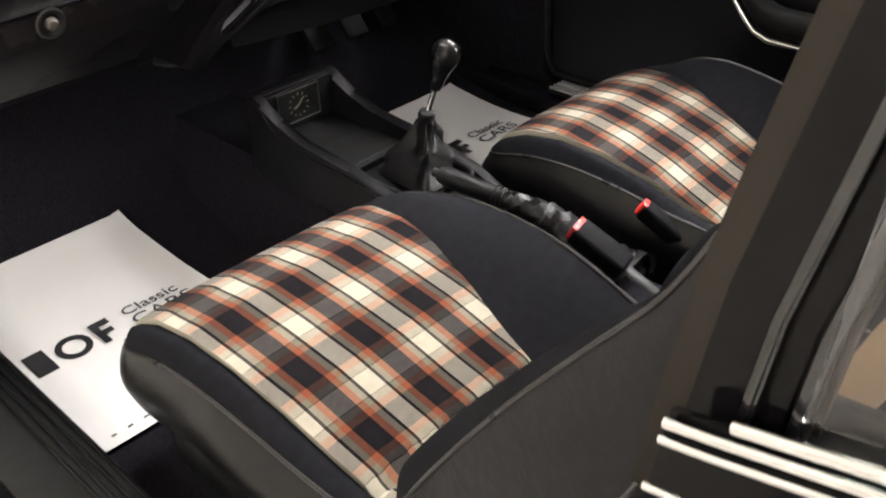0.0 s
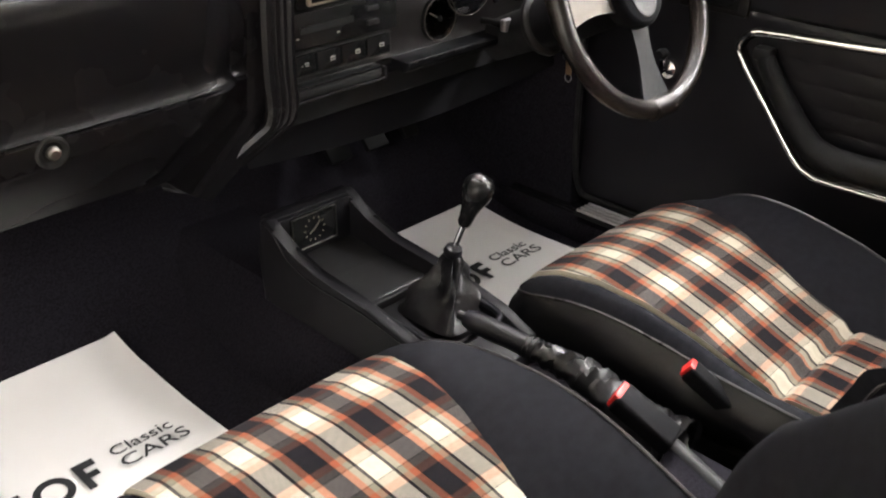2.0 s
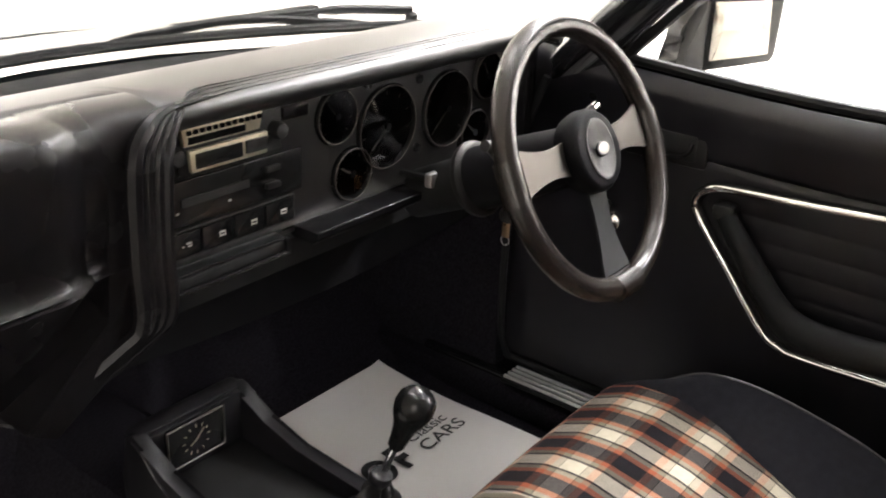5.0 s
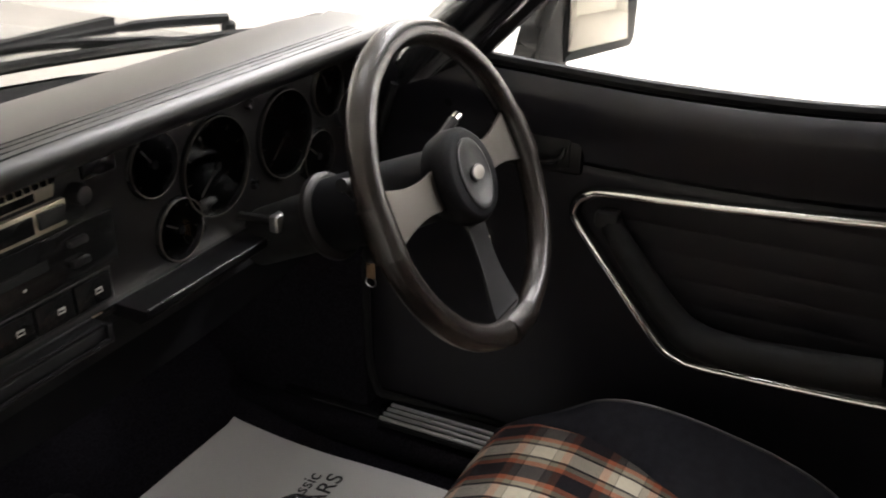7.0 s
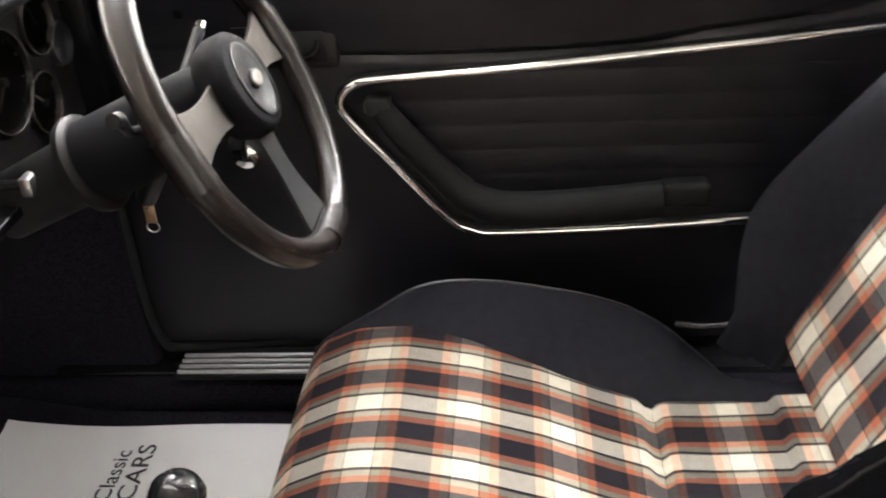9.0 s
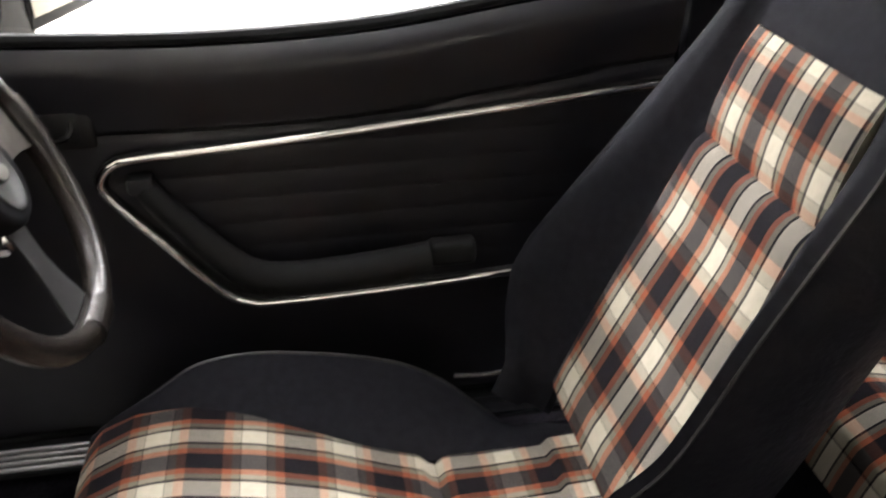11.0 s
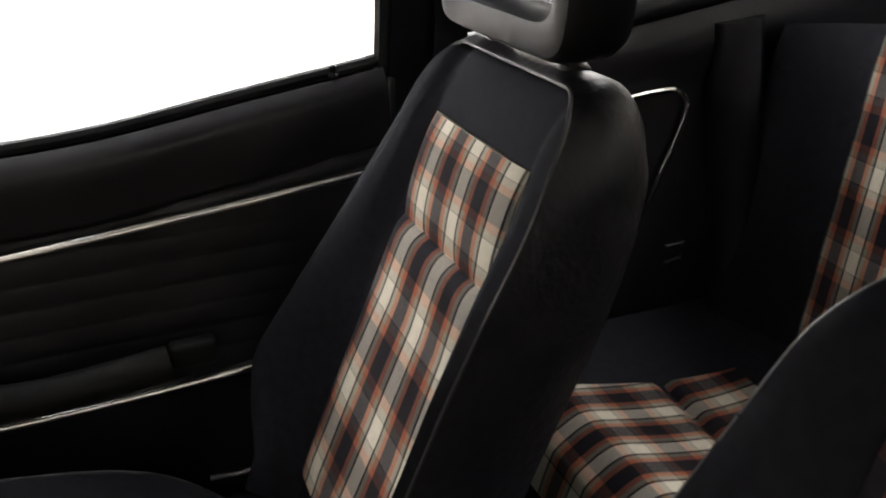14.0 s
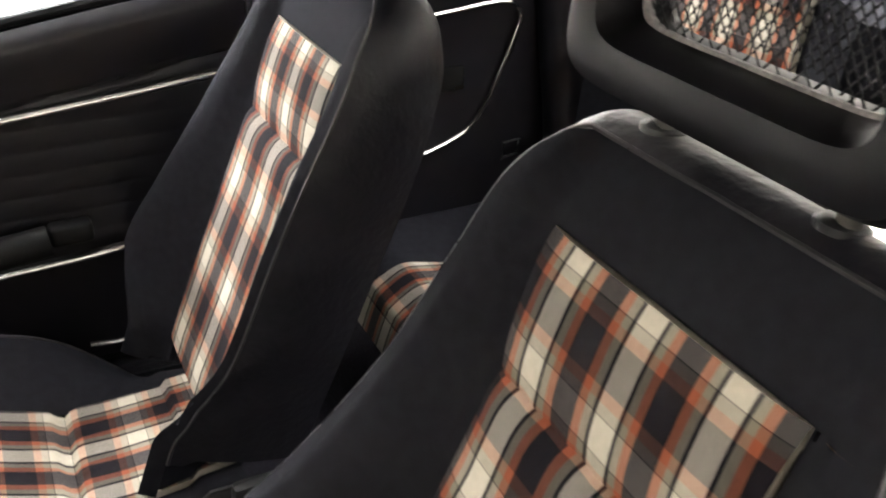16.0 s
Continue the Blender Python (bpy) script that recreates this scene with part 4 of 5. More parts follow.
    part("choke_cap", box(0.354, 0.379, 0.488, 0.502, 0.749, 0.771, 0.004), STEEL, col, "grey knob cap")
    k0 = Vector((0.424, 0.402, 0.712))
    part("ignition_lock", tube([L(0.0, -0.03, -0.13), k0], 0.012, 14), PLASTIC, col)
    part("key", box(k0.x - 0.0015, k0.x + 0.0015, k0.y - 0.006, k0.y + 0.006, k0.z - 0.032, k0.z - 0.008, 0.001), BRONZE, col, "brass key")
    part("key_ring", tube([k0 + Vector((0, 0.007 * math.cos(a), -0.037 + 0.007 * math.sin(a))) for a in [k * math.tau / 20 for k in range(20)]], 0.0008, 5, closed=True), STEEL, col)


steering()

# ---------------------------------------------------------------- centre console
def console():
    c = thing("centre_console", (0.0, 0.4, 0.36), "black vinyl centre console with tray and quartz clock", "console")
    tun = [(-0.145, 0.235), (-0.115, 0.33), (-0.07, 0.372), (0.07, 0.372), (0.115, 0.33), (0.145, 0.235)]
    part("tunnel", thick(surf(lambda u, v: (lin_table(u, [(i / 5, p[0]) for i, p in enumerate(tun)]), 1.02 - 1.75 * v, lin_table(u, [(i / 5, p[1]) for i, p in enumerate(tun)])), 20, 10), 0.01), CARPET, CAR, "black carpeted transmission tunnel")
    side = [(0.175, 0.405), (0.24, 0.432), (0.36, 0.450), (0.48, 0.452), (0.545, 0.470), (0.580, 0.502), (0.600, 0.512), (0.618, 0.505), (0.626, 0.44), (0.625, 0.345), (0.36, 0.345), (0.20, 0.345)]
    for s, x in ((-1, -0.078), (1, 0.086)):
        part("console_side", extrude_poly(side, 0, x - 0.011, x + 0.011, 0.007), CONSV, c, "padded black console side")
        part("seam_bead", tube([(x + s * 0.011, y, z - 0.010) for y, z in smooth_path3(side[1:7])], 0.0018, 5), VINYL, c)
    part("console_front", box(-0.085, 0.093, 0.592, 0.626, 0.35, 0.511, 0.010), CONSV, c, "padded console front")
    part("clock_panel", box(-0.070, 0.078, 0.586, 0.600, 0.425, 0.506, 0.004), CONSV, c)
    part("tray_floor", extrude_poly([(0.375, 0.405), (0.375, 0.428), (0.50, 0.424), (0.592, 0.430), (0.600, 0.40)], 0, -0.070, 0.078, 0.004), PLASTIC, c, "black oddments tray")
    part("tray_rib", box(-0.068, 0.076, 0.368, 0.380, 0.405, 0.440, 0.004), CONSV, c)
    part("console_rear", extrude_poly([(0.165, 0.36), (0.165, 0.398), (0.372, 0.428), (0.372, 0.36)], 0, -0.070, 0.078, 0.004), CONSV, c)
    # clock
    clk = part("clock", box(-0.051, 0.040, 0.581, 0.590, 0.444, 0.503, 0.003), GLOSS, c, "rectangular dashboard clock, bright frame")
    fr = [(-0.051, 0.444), (0.040, 0.444), (0.040, 0.503), (-0.051, 0.503)]
    bm = bmesh.new()
    for (x0, z0), (x1, z1) in zip(fr, fr[1:] + fr[:1]):
        tube([(x0, 0.5795, z0), (x1, 0.5795, z1)], 0.0013, 6, bm=bm)
    part("frame", bm, DULL, clk, "dull metal clock frame")
    for k in range(12):
        a = k * math.tau / 12
        r0, r1 = (0.018, 0.022)
        part("hour_mark", box(-0.0006, 0.0006, -0.0004, 0.0004, r0, r1, m=pose(-0.0055, 0.5803, 0.4735) @ Matrix.Rotation(a, 4, "Y")), CREAM, clk)
    for a, r in ((radians(45), 0.017), (radians(-120), 0.012)):
        part("hand", box(-0.0010, 0.0010, -0.0004, 0.0004, -0.003, r, m=pose(-0.0055, 0.5795, 0.4735) @ Matrix.Rotation(a, 4, "Y")), CREAM, clk)


def smooth_path3(pts):
    return [(p.x, p.y) for p in smooth_path([(a, b, 0) for a, b in pts], 5)]


console()


def gear_lever():
    g = thing("gear_lever", (0.02, 0.30, 0.43), "gear lever with gloss black knob and wrinkled leather gaiter", "gear lever")
    top = Vector((0.050, 0.312, 0.512))

    def boot(u, v):
        a = u * math.tau
        e = 0.45
        ca, sa = math.cos(a), math.sin(a)
        bx, by = 0.010 + 0.043 * math.copysign(abs(ca) ** e, ca), 0.302 + 0.064 * math.copysign(abs(sa) ** e, sa)
        k = 1 - (1 - v) ** 1.25
        x, y = bx + (top.x - bx) * k, by + (top.y - by) * k
        w = math.sin(math.pi * v) ** 0.6
        fold = w * (0.016 * abs(math.sin(2.5 * a + 0.8 + 2.0 * v)) + 0.006 * math.sin(7 * a - 6 * v) - 0.012 + 0.005 * math.sin(11 * v + 2 * a))
        sag = 0.004 * math.sin(math.pi * v)
        r = Vector((x - (0.004 + (top.x - 0.004) * k), y - (0.300 + (top.y - 0.300) * k), 0))
        r = r.normalized() if r.length > 1e-6 else Vector((0, 0, 0))
        p = Vector((x, y, 0.425 + (top.z - 0.425) * v)) + r * (fold + sag + 0.008 * v)
        return p
    part("gaiter", surf(boot, 48, 18, close_u=True), GAITER, g, "wrinkled black leather gaiter")
    part("gaiter_frame", tube([(0.004 + 0.067 * math.copysign(abs(math.cos(a)) ** 0.4, math.cos(a)), 0.300 + 0.086 * math.copysign(abs(math.sin(a)) ** 0.4, math.sin(a)), 0.432) for a in [k * math.tau / 40 for k in range(40)]], 0.005, 8, closed=True), VINYL, g, "black gaiter frame")
    part("gaiter_collar", lathe([(0.013, -0.006), (0.015, 0.0), (0.013, 0.008), (0.009, 0.010)], pose(*top, 14, 4, 0), 18), VINYL, g, "gathered gaiter top")
    bot = top
    d = Vector((0.011, -0.050, 0.140)).normalized()
    kn = bot + d * 0.120
    part("lever_rod", tube([bot - d * 0.02, bot + d * 0.062], 0.0048, 12), CHROME, g, "chrome lever rod")
    q = d.to_track_quat("Z", "Y").to_matrix().to_4x4()
    part("knob", lathe([(0.008, -0.066), (0.0105, -0.062), (0.0125, -0.042), (0.016, -0.027), (0.0215, -0.013), (0.0238, -0.001), (0.0222, 0.011), (0.0168, 0.0185), (0.0085, 0.0218), (0.002, 0.0222)], Matrix.Translation(kn) @ q, 32), GLOSS, g, "gloss black gear knob")
    part("shift_plate", lathe([(0.010, 0.0205), (0.010, 0.0218), (0.004, 0.0228)], Matrix.Translation(kn) @ q, 24), GLOSS, g, "engraved gear pattern disc")


def handbrake():
    h = thing("handbrake", (0.03, 0.10, 0.39), "black handbrake lever with grooved grip and gaiter", "handbrake")
    a, b, c, e = Vector((-0.004, 0.232, 0.455)), Vector((0.022, 0.118, 0.440)), Vector((0.040, 0.05, 0.425)), Vector((0.055, -0.03, 0.385))
    path = [a + (b - a) * k / 8 for k in range(9)]
    part("grip", tube(path, [0.012, 0.0165, 0.0165, 0.017, 0.0165, 0.016, 0.016, 0.016, 0.015], 14), VINYL, h, "black moulded grip")
    for k in range(3):
        p = a + (b - a) * (0.84 + 0.06 * k)
        part("groove_ring", tube([p - (b - a).normalized() * 0.002, p + (b - a).normalized() * 0.002], 0.0178, 14), PLASTIC, h)
    part("release_button", tube([a + (a - b).normalized() * 0.012, a], 0.007, 12), PLASTIC, h, "release button")
    pts = smooth_path([b, c, e, (0.06, -0.10, 0.372)], 10)
    bm = bmesh.new()
    seg = 20
    rings = []
    for i, p in enumerate(pts):
        f = i / (len(pts) - 1)
        r = 0.016 + 0.030 * f
        rings.append([bm.verts.new((p.x + math.cos(t) * (r + 0.004 * math.sin(i * 1.9 + 2 * t)), p.y + 0.002 * math.sin(3 * t + i), p.z + math.sin(t) * (r * 0.8 + 0.005 * math.sin(i * 2.3 + 3 * t)))) for t in [k * math.tau / seg for k in range(seg)]])
    for q, w in zip(rings, rings[1:]):
        for k in range(seg):
            bm.faces.new((q[k], q[(k + 1) % seg], w[(k + 1) % seg], w[k]))
    part("gaiter", bm, VINYL_SOFT, h, "crumpled black leather gaiter")


def buckle(red, back, stalk, w=0.022):
    r, b, s = Vector(red), Vector(back), Vector(stalk)
    t = thing("seat_belt_buckle", s, "black seat belt buckle with red release button", "seat belt buckle", "belt buckles")
    m = look(b, r).to_3x3().to_4x4()
    m.translation = (r + b) / 2
    ln = (r - b).length / 2
    part("case", box(-w, w, -0.013, 0.013, -ln, ln, 0.006, 3, m=m), LOWER, t, "black plastic case")
    part("button", box(0.005 - w, w - 0.005, -0.010, 0.0125, -ln - 0.004, -ln + 0.010, 0.002, m=m), RED, t, "red release button")
    part("edge_trim", box(w - 0.0005, w + 0.0012, -0.0138, -0.0125, -ln + 0.004, ln - 0.01, m=m), STEEL, t)
    part("stalk", tube([b, (b + s) / 2 + Vector((0, 0, 0.004)), s], 0.011, 8, flat=0.35), PLASTIC, t, "black flexible stalk")


gear_lever()
handbrake()
buckle((-0.020, -0.045, 0.474), (-0.002, -0.120, 0.432), (0.005, -0.25, 0.37))
buckle((0.122, -0.060, 0.450), (0.146, -0.125, 0.400), (0.125, -0.25, 0.34), 0.015)

# ---------------------------------------------------------------- paper mats
def floor_z(y):
    return lin_table(y, [(-0.62, 0.235), (0.62, 0.235), (0.80, 0.27), (1.02, 0.46)])


def paper_mat(dx, y1, label):
    t = thing("paper_floor_mat", (dx - 0.43, 0.5, 0.238), label, "paper mat", "paper mats")

    def f(u, v):
        x = -0.603 + 0.345 * u + dx
        y = 0.305 + (y1 - 0.305) * v
        sm = sum(floor_z(y + o) for o in (-0.06, -0.03, 0, 0.03, 0.06)) / 5
        wav = 0.003 * math.sin(5 * u + 2 * v + 3 * dx) * math.sin(math.pi * v)
        return (x - 0.025 * u * v * v, y, sm + 0.0085 + wav + 0.004 * (u > 0.98) * v)
    part("sheet", thick(surf(f, 16, 40), 0.0006), PAPER, t, "white printed paper")

    def ink(x0, x1, y0, y1_, nm="print_bar", shape=None):
        z = floor_z((y0 + y1_) / 2) + 0.0125
        bm = shape or box(x0 + dx, x1 + dx, y0, y1_, z, z + 0.0006)
        return part(nm, bm, INK, t)
    # trade mark as plain shapes
    z = 0.2478
    ink(-0.590, -0.5565, 0.518, 0.581, "mark_block")
    bm = bmesh.new()
    bmesh.ops.create_circle(bm, segments=40, radius=0.0315)
    for v in bm.verts:
        v.co = (v.co.x * 0.92 - 0.517 + dx, v.co.y + 0.5495, z)
    r = bmesh.ops.extrude_edge_only(bm, edges=bm.edges[:])
    for v in [g for g in r["geom"] if isinstance(g, bmesh.types.BMVert)]:
        v.co.x, v.co.y = (v.co.x + 0.517 - dx) * 0.62 - 0.517 + dx, (v.co.y - 0.5495) * 0.62 + 0.5495
    ink(0, 0, 0, 0.5, "mark_ring", thick(bm, 0.0006))
    ink(-0.478, -0.466, 0.518, 0.581, "mark_block")
    ink(-0.466, -0.446, 0.566, 0.581, "mark_block")
    ink(-0.466, -0.450, 0.541, 0.554, "mark_block")
    for body, x, y, size, wid in (("Classic", -0.421, 0.560, 0.033, 0.102), ("CARS", -0.420, 0.526, 0.037, 0.113)):
        cu = bpy.data.curves.new("word", "FONT")
        cu.body, cu.size, cu.extrude = body, size, 0.0003
        tmp = bpy.data.objects.new("word", cu)
        scene.collection.objects.link(tmp)
        bpy.context.view_layer.update()
        me = bpy.data.meshes.new_from_object(tmp.evaluated_get(bpy.context.evaluated_depsgraph_get()))
        bpy.data.objects.remove(tmp)
        bm = bmesh.new()
        bm.from_mesh(me)
        bpy.data.meshes.remove(me)
        w = max(v.co.x for v in bm.verts)
        for v in bm.verts:
            v.co = (v.co.x * wid / w + x + dx, v.co.y + y, z + v.co.z)
        part("word", bm, INK, t, "printed word", smooth=False)
    for k in range(12):
        part("fine_print", box(-0.58 + dx + 0.026 * k, -0.572 + dx + 0.026 * k, 0.322, 0.325, 0.2465, 0.247), INK, t)


paper_mat(0.0, 0.80, "white printed paper mat, front edge curling up the toe board")
paper_mat(0.845, 0.757, "white printed paper mat in the driver footwell")

# ---------------------------------------------------------------- driver door
BELT = [(-0.56, 0.948), (-0.53, 0.945), (-0.35, 0.922), (-0.13, 0.894), (0.1, 0.889), (0.39, 0.904), (0.60, 0.920)]


def door():
    t = thing("driver_door", (0.74, 0.0, 0.30), "closed black door with padded vinyl panel and chrome trim", "car door")

    def px(y, z):
        """Depth of the padded panel: a rolled upper pad, a recessed pleated field."""
        b = lerp_table(y, BELT)
        k = (z - (b - 0.115)) / 0.115
        x = 0.690
        if k > 0:
            x = 0.690 - 0.018 * math.sin(math.pi * min(1, k * 0.72)) + 0.034 * max(0, k - 0.72) ** 1.5 * 4
        return x

    def pan(u, v):
        y = 0.56 - 1.10 * u
        z = 0.325 + (lerp_table(y, BELT) - 0.006 - 0.325) * v
        x = px(y, z)
        g = lerp_table(y, BELT) - 0.118
        x += 0.005 * math.exp(-((z - g) / 0.0035) ** 2) * (y < 0.22)
        return (x, y, z)
    part("inner_panel", thick(surf(pan, 60, 110), 0.02, (-1, 0, 0)), DOORV, t, "black padded vinyl door panel")
    # pleated field inside the trim loop
    def field(u, v):
        z = 0.532 + 0.245 * v
        y0 = min(0.208, 0.045 + (z - 0.525) * 0.80)
        y = -0.535 + (y0 + 0.535) * u
        top = 0.795 + (0.750 - 0.795) * (y + 0.53) / 0.70
        z = 0.529 + (top - 0.008 - 0.529) * v
        pl = abs(math.sin(math.pi * (z - 0.53) / 0.036))
        return (0.6895 - 0.0016 * pl ** 0.5, y, z)
    part("pleated_field", thick(surf(field, 40, 90), 0.008, (-1, 0, 0)), VINYL, t, "black pleated vinyl field")
    loop = smooth_path([(0.682, -0.545, 0.799), (0.681, -0.30, 0.778), (0.680, 0.0, 0.755), (0.679, 0.165, 0.746), (0.678, 0.206, 0.739), (0.678, 0.225, 0.717), (0.679, 0.215, 0.690), (0.680, 0.160, 0.622), (0.680, 0.092, 0.540), (0.680, 0.060, 0.520), (0.680, 0.020, 0.514), (0.681, -0.15, 0.518), (0.682, -0.32, 0.526), (0.682, -0.50, 0.533)], 8)
    tr = part("chrome_trim", tube(loop, 0.0064, 12), CHROME, t, "chrome trim loop")
    part("trim_groove", tube([p + Vector((0.006, 0, 0)) for p in loop], 0.0085, 6, flat=1.0), PLASTIC, tr)
    # pull strap moulded into the armrest
    arm = smooth_path([(0.680, 0.176, 0.712), (0.668, 0.150, 0.680), (0.660, 0.080, 0.600), (0.655, 0.035, 0.570), (0.650, -0.03, 0.566), (0.648, -0.12, 0.572), (0.652, -0.195, 0.577)], 8)
    part("armrest", tube(arm, [0.014 + 0.010 * min(1, k / 24) for k in range(len(arm))], 12, flat=1.1), RUBBER, t, "black padded pull armrest")
    part("armrest_end", box(0.652, 0.684, -0.262, -0.196, 0.560, 0.596, 0.008, 3), RUBBER, t, "black moulded armrest end")
    part("strap_end", box(0.662, 0.690, 0.158, 0.192, 0.700, 0.724, 0.006), PLASTIC, t, "black strap end cap")
    # inner handle; a raised dark block stands in for its recess's shade
    part("handle_plate", box(0.680, 0.692, 0.220, 0.358, 0.762, 0.822, 0.006), PANEL, t, "dark grey handle plate")
    hp = part("handle_recess_shade", box(0.6785, 0.6815, 0.237, 0.343, 0.772, 0.813, 0.002), RUBBER, t)
    part("handle", tube(smooth_path([(0.680, 0.330, 0.782), (0.672, 0.315, 0.780), (0.670, 0.265, 0.781), (0.673, 0.248, 0.787), (0.680, 0.245, 0.800)], 6), 0.0042, 8), GLOSS, hp, "black pull handle")
    part("plate_edge", tube([(0.6795, 0.354, 0.8205), (0.6795, 0.224, 0.8205)], 0.0012, 6), DULL, t, "thin bright line along the plate edge")
    # window winder
    w = part("window_winder", lathe([(0.020, 0), (0.018, 0.010), (0.010, 0.014)], pose(0.690, 0.366, 0.640, 0, -90, 0), 24), CHROME, t, "chrome window winder")
    part("winder_arm", tube([(0.674, 0.366, 0.640), (0.664, 0.364, 0.675)], 0.006, 8), CHROME, w)
    part("winder_knob", lathe([(0.009, 0), (0.011, 0.012), (0.008, 0.020)], pose(0.664, 0.364, 0.675, 0, -90, 0), 18), PLASTIC, w)
    part("mirror_control", lathe([(0.012, 0), (0.011, 0.008), (0.006, 0.016)], pose(0.690, 0.418, 0.842, 0, -90, 0), 18), GLOSS, t, "small gloss knob")
    # belt strip, lock pin, outer skin, window frame
    part("belt_strip", tube([(0.708, 0.56 - 1.10 * k / 40, lerp_table(0.56 - 1.10 * k / 40, BELT) + 0.002) for k in range(41)], 0.009, 8), RUBBER, t, "black rubber window seal")
    p = part("lock_pin", lathe([(0.009, -0.002), (0.009, 0.003), (0.0035, 0.004), (0.0035, 0.006), (0.0055, 0.009), (0.0055, 0.013), (0.003, 0.015)], pose(0.694, -0.470, 0.936), 16), GLOSS, t, "black lock pin")
    def skin(u, v):
        y = 0.62 - 1.20 * u
        z = 0.26 + (lerp_table(y, BELT) - 0.004 - 0.26) * v
        return (0.790 + 0.030 * math.sin(math.pi * min(1, v * 0.9)) - 0.05 * v ** 3, y, z)
    part("outer_skin", thick(surf(skin, 20, 16), 0.004, (1, 0, 0)), PAINT, t, "black outer door skin")
    part("window_frame", tube(smooth_path([(0.715, -0.548, 0.93), (0.672, -0.545, 1.06), (0.610, -0.53, 1.25), (0.582, -0.38, 1.325), (0.580, -0.1, 1.312), (0.60, 0.0, 1.25), (0.655, 0.22, 1.07), (0.708, 0.395, 0.905)], 6), 0.015, 8), RUBBER, t, "black window frame")
    def pane(u, v):
        y = 0.40 - 0.92 * u
        b = lerp_table(y, BELT)
        h = lin_table(y, [(-0.6, 1.31), (-0.1, 1.31), (0.0, 1.25), (0.22, 1.07), (0.42, 0.925)])
        return (0.712 - 0.125 * v * (h - b) / 0.34, y, b + (h - b) * v)
    g = part("window_glass", thick(surf(pane, 10, 6), 0.004), GLASS, t, "clear side window")
    g.visible_shadow = False
    # mirror
    m = thing("door_mirror", (0.80, 0.36, 0.90), "black door mirror on a short stem", "mirror")
    M = pose(0.893, 0.280, 0.930, 0, 0, -28)
    foot = extrude_poly([(-0.138, -0.046), (-0.060, -0.066), (-0.062, 0.050), (-0.078, 0.066), (-0.094, 0.056), (-0.112, 0.034), (-0.122, 0.008), (-0.119, -0.024)], 1, -0.010, 0.034, 0.006)
    bmesh.ops.transform(foot, matrix=M, verts=foot.verts)
    part("mirror_foot", foot, GLOSS, m, "black mirror foot")
    shell_bm = extrude_poly([(-0.072, -0.052), (0.068, -0.043), (0.076, -0.030), (0.078, 0.060), (0.066, 0.072), (-0.062, 0.072), (-0.074, 0.058)], 1, -0.012, 0.046, 0.005)
    bmesh.ops.transform(shell_bm, matrix=M, verts=shell_bm.verts)
    part("mirror_housing", shell_bm, GLOSS, m, "black mirror housing")
    pane_bm = extrude_poly([(-0.066, -0.034), (0.056, -0.028), (0.046, 0.060), (-0.068, 0.060)], 1, -0.0155, -0.0125, 0.001)
    bmesh.ops.transform(pane_bm, matrix=M, verts=pane_bm.verts)
    part("mirror_glass", pane_bm, MIRROR, m, "mirror glass")


door()

# kick panel and door aperture seal on the driver's side
tagged(part("kick_panel", box(0.662, 0.70, 0.555, 1.02, 0.27, 0.75, 0.01), CARPET, CAR, "black kick panel"))
part("aperture_seal", tube(smooth_path([(0.668, 0.50, 0.86), (0.664, 0.545, 0.70), (0.660, 0.550, 0.45), (0.664, 0.538, 0.345), (0.686, 0.505, 0.316), (0.700, 0.30, 0.314), (0.700, -0.2, 0.314)], 6), 0.007, 8), RUBBER, CAR, "black door seal")
for s in (-1, 1):
    part("sill_carpet", box(s * 0.625, s * 0.655, -0.62, 0.95, 0.236, 0.288, 0.008), CARPET, CAR, "carpeted inner sill")

# added filler; keeps the bright outside from showing under the door
part("sill_gap_filler", box(0.714, 0.79, -0.60, 0.72, 0.296, 0.345, 0.004), RUBBER, CAR, "black filler below the door")

# pedals
for x, w in ((0.30, 0.03), (0.40, 0.03), (0.50, 0.022)):
    pd = thing("pedal", (x, 0.86, 0.42), "black pedal with a rubber face", "pedal", "pedals")
    part("pedal_pad", box(-w, w, -0.008, 0.008, -0.028, 0.028, 0.005, m=pose(x, 0.90, 0.43, -40, 0, 0)), RUBBER, pd, "ribbed rubber pad")
    part("pedal_arm", tube([(x, 0.91, 0.44), (x, 0.955, 0.56), (x, 0.965, 0.68)], 0.008, 6), RUBBER, pd)

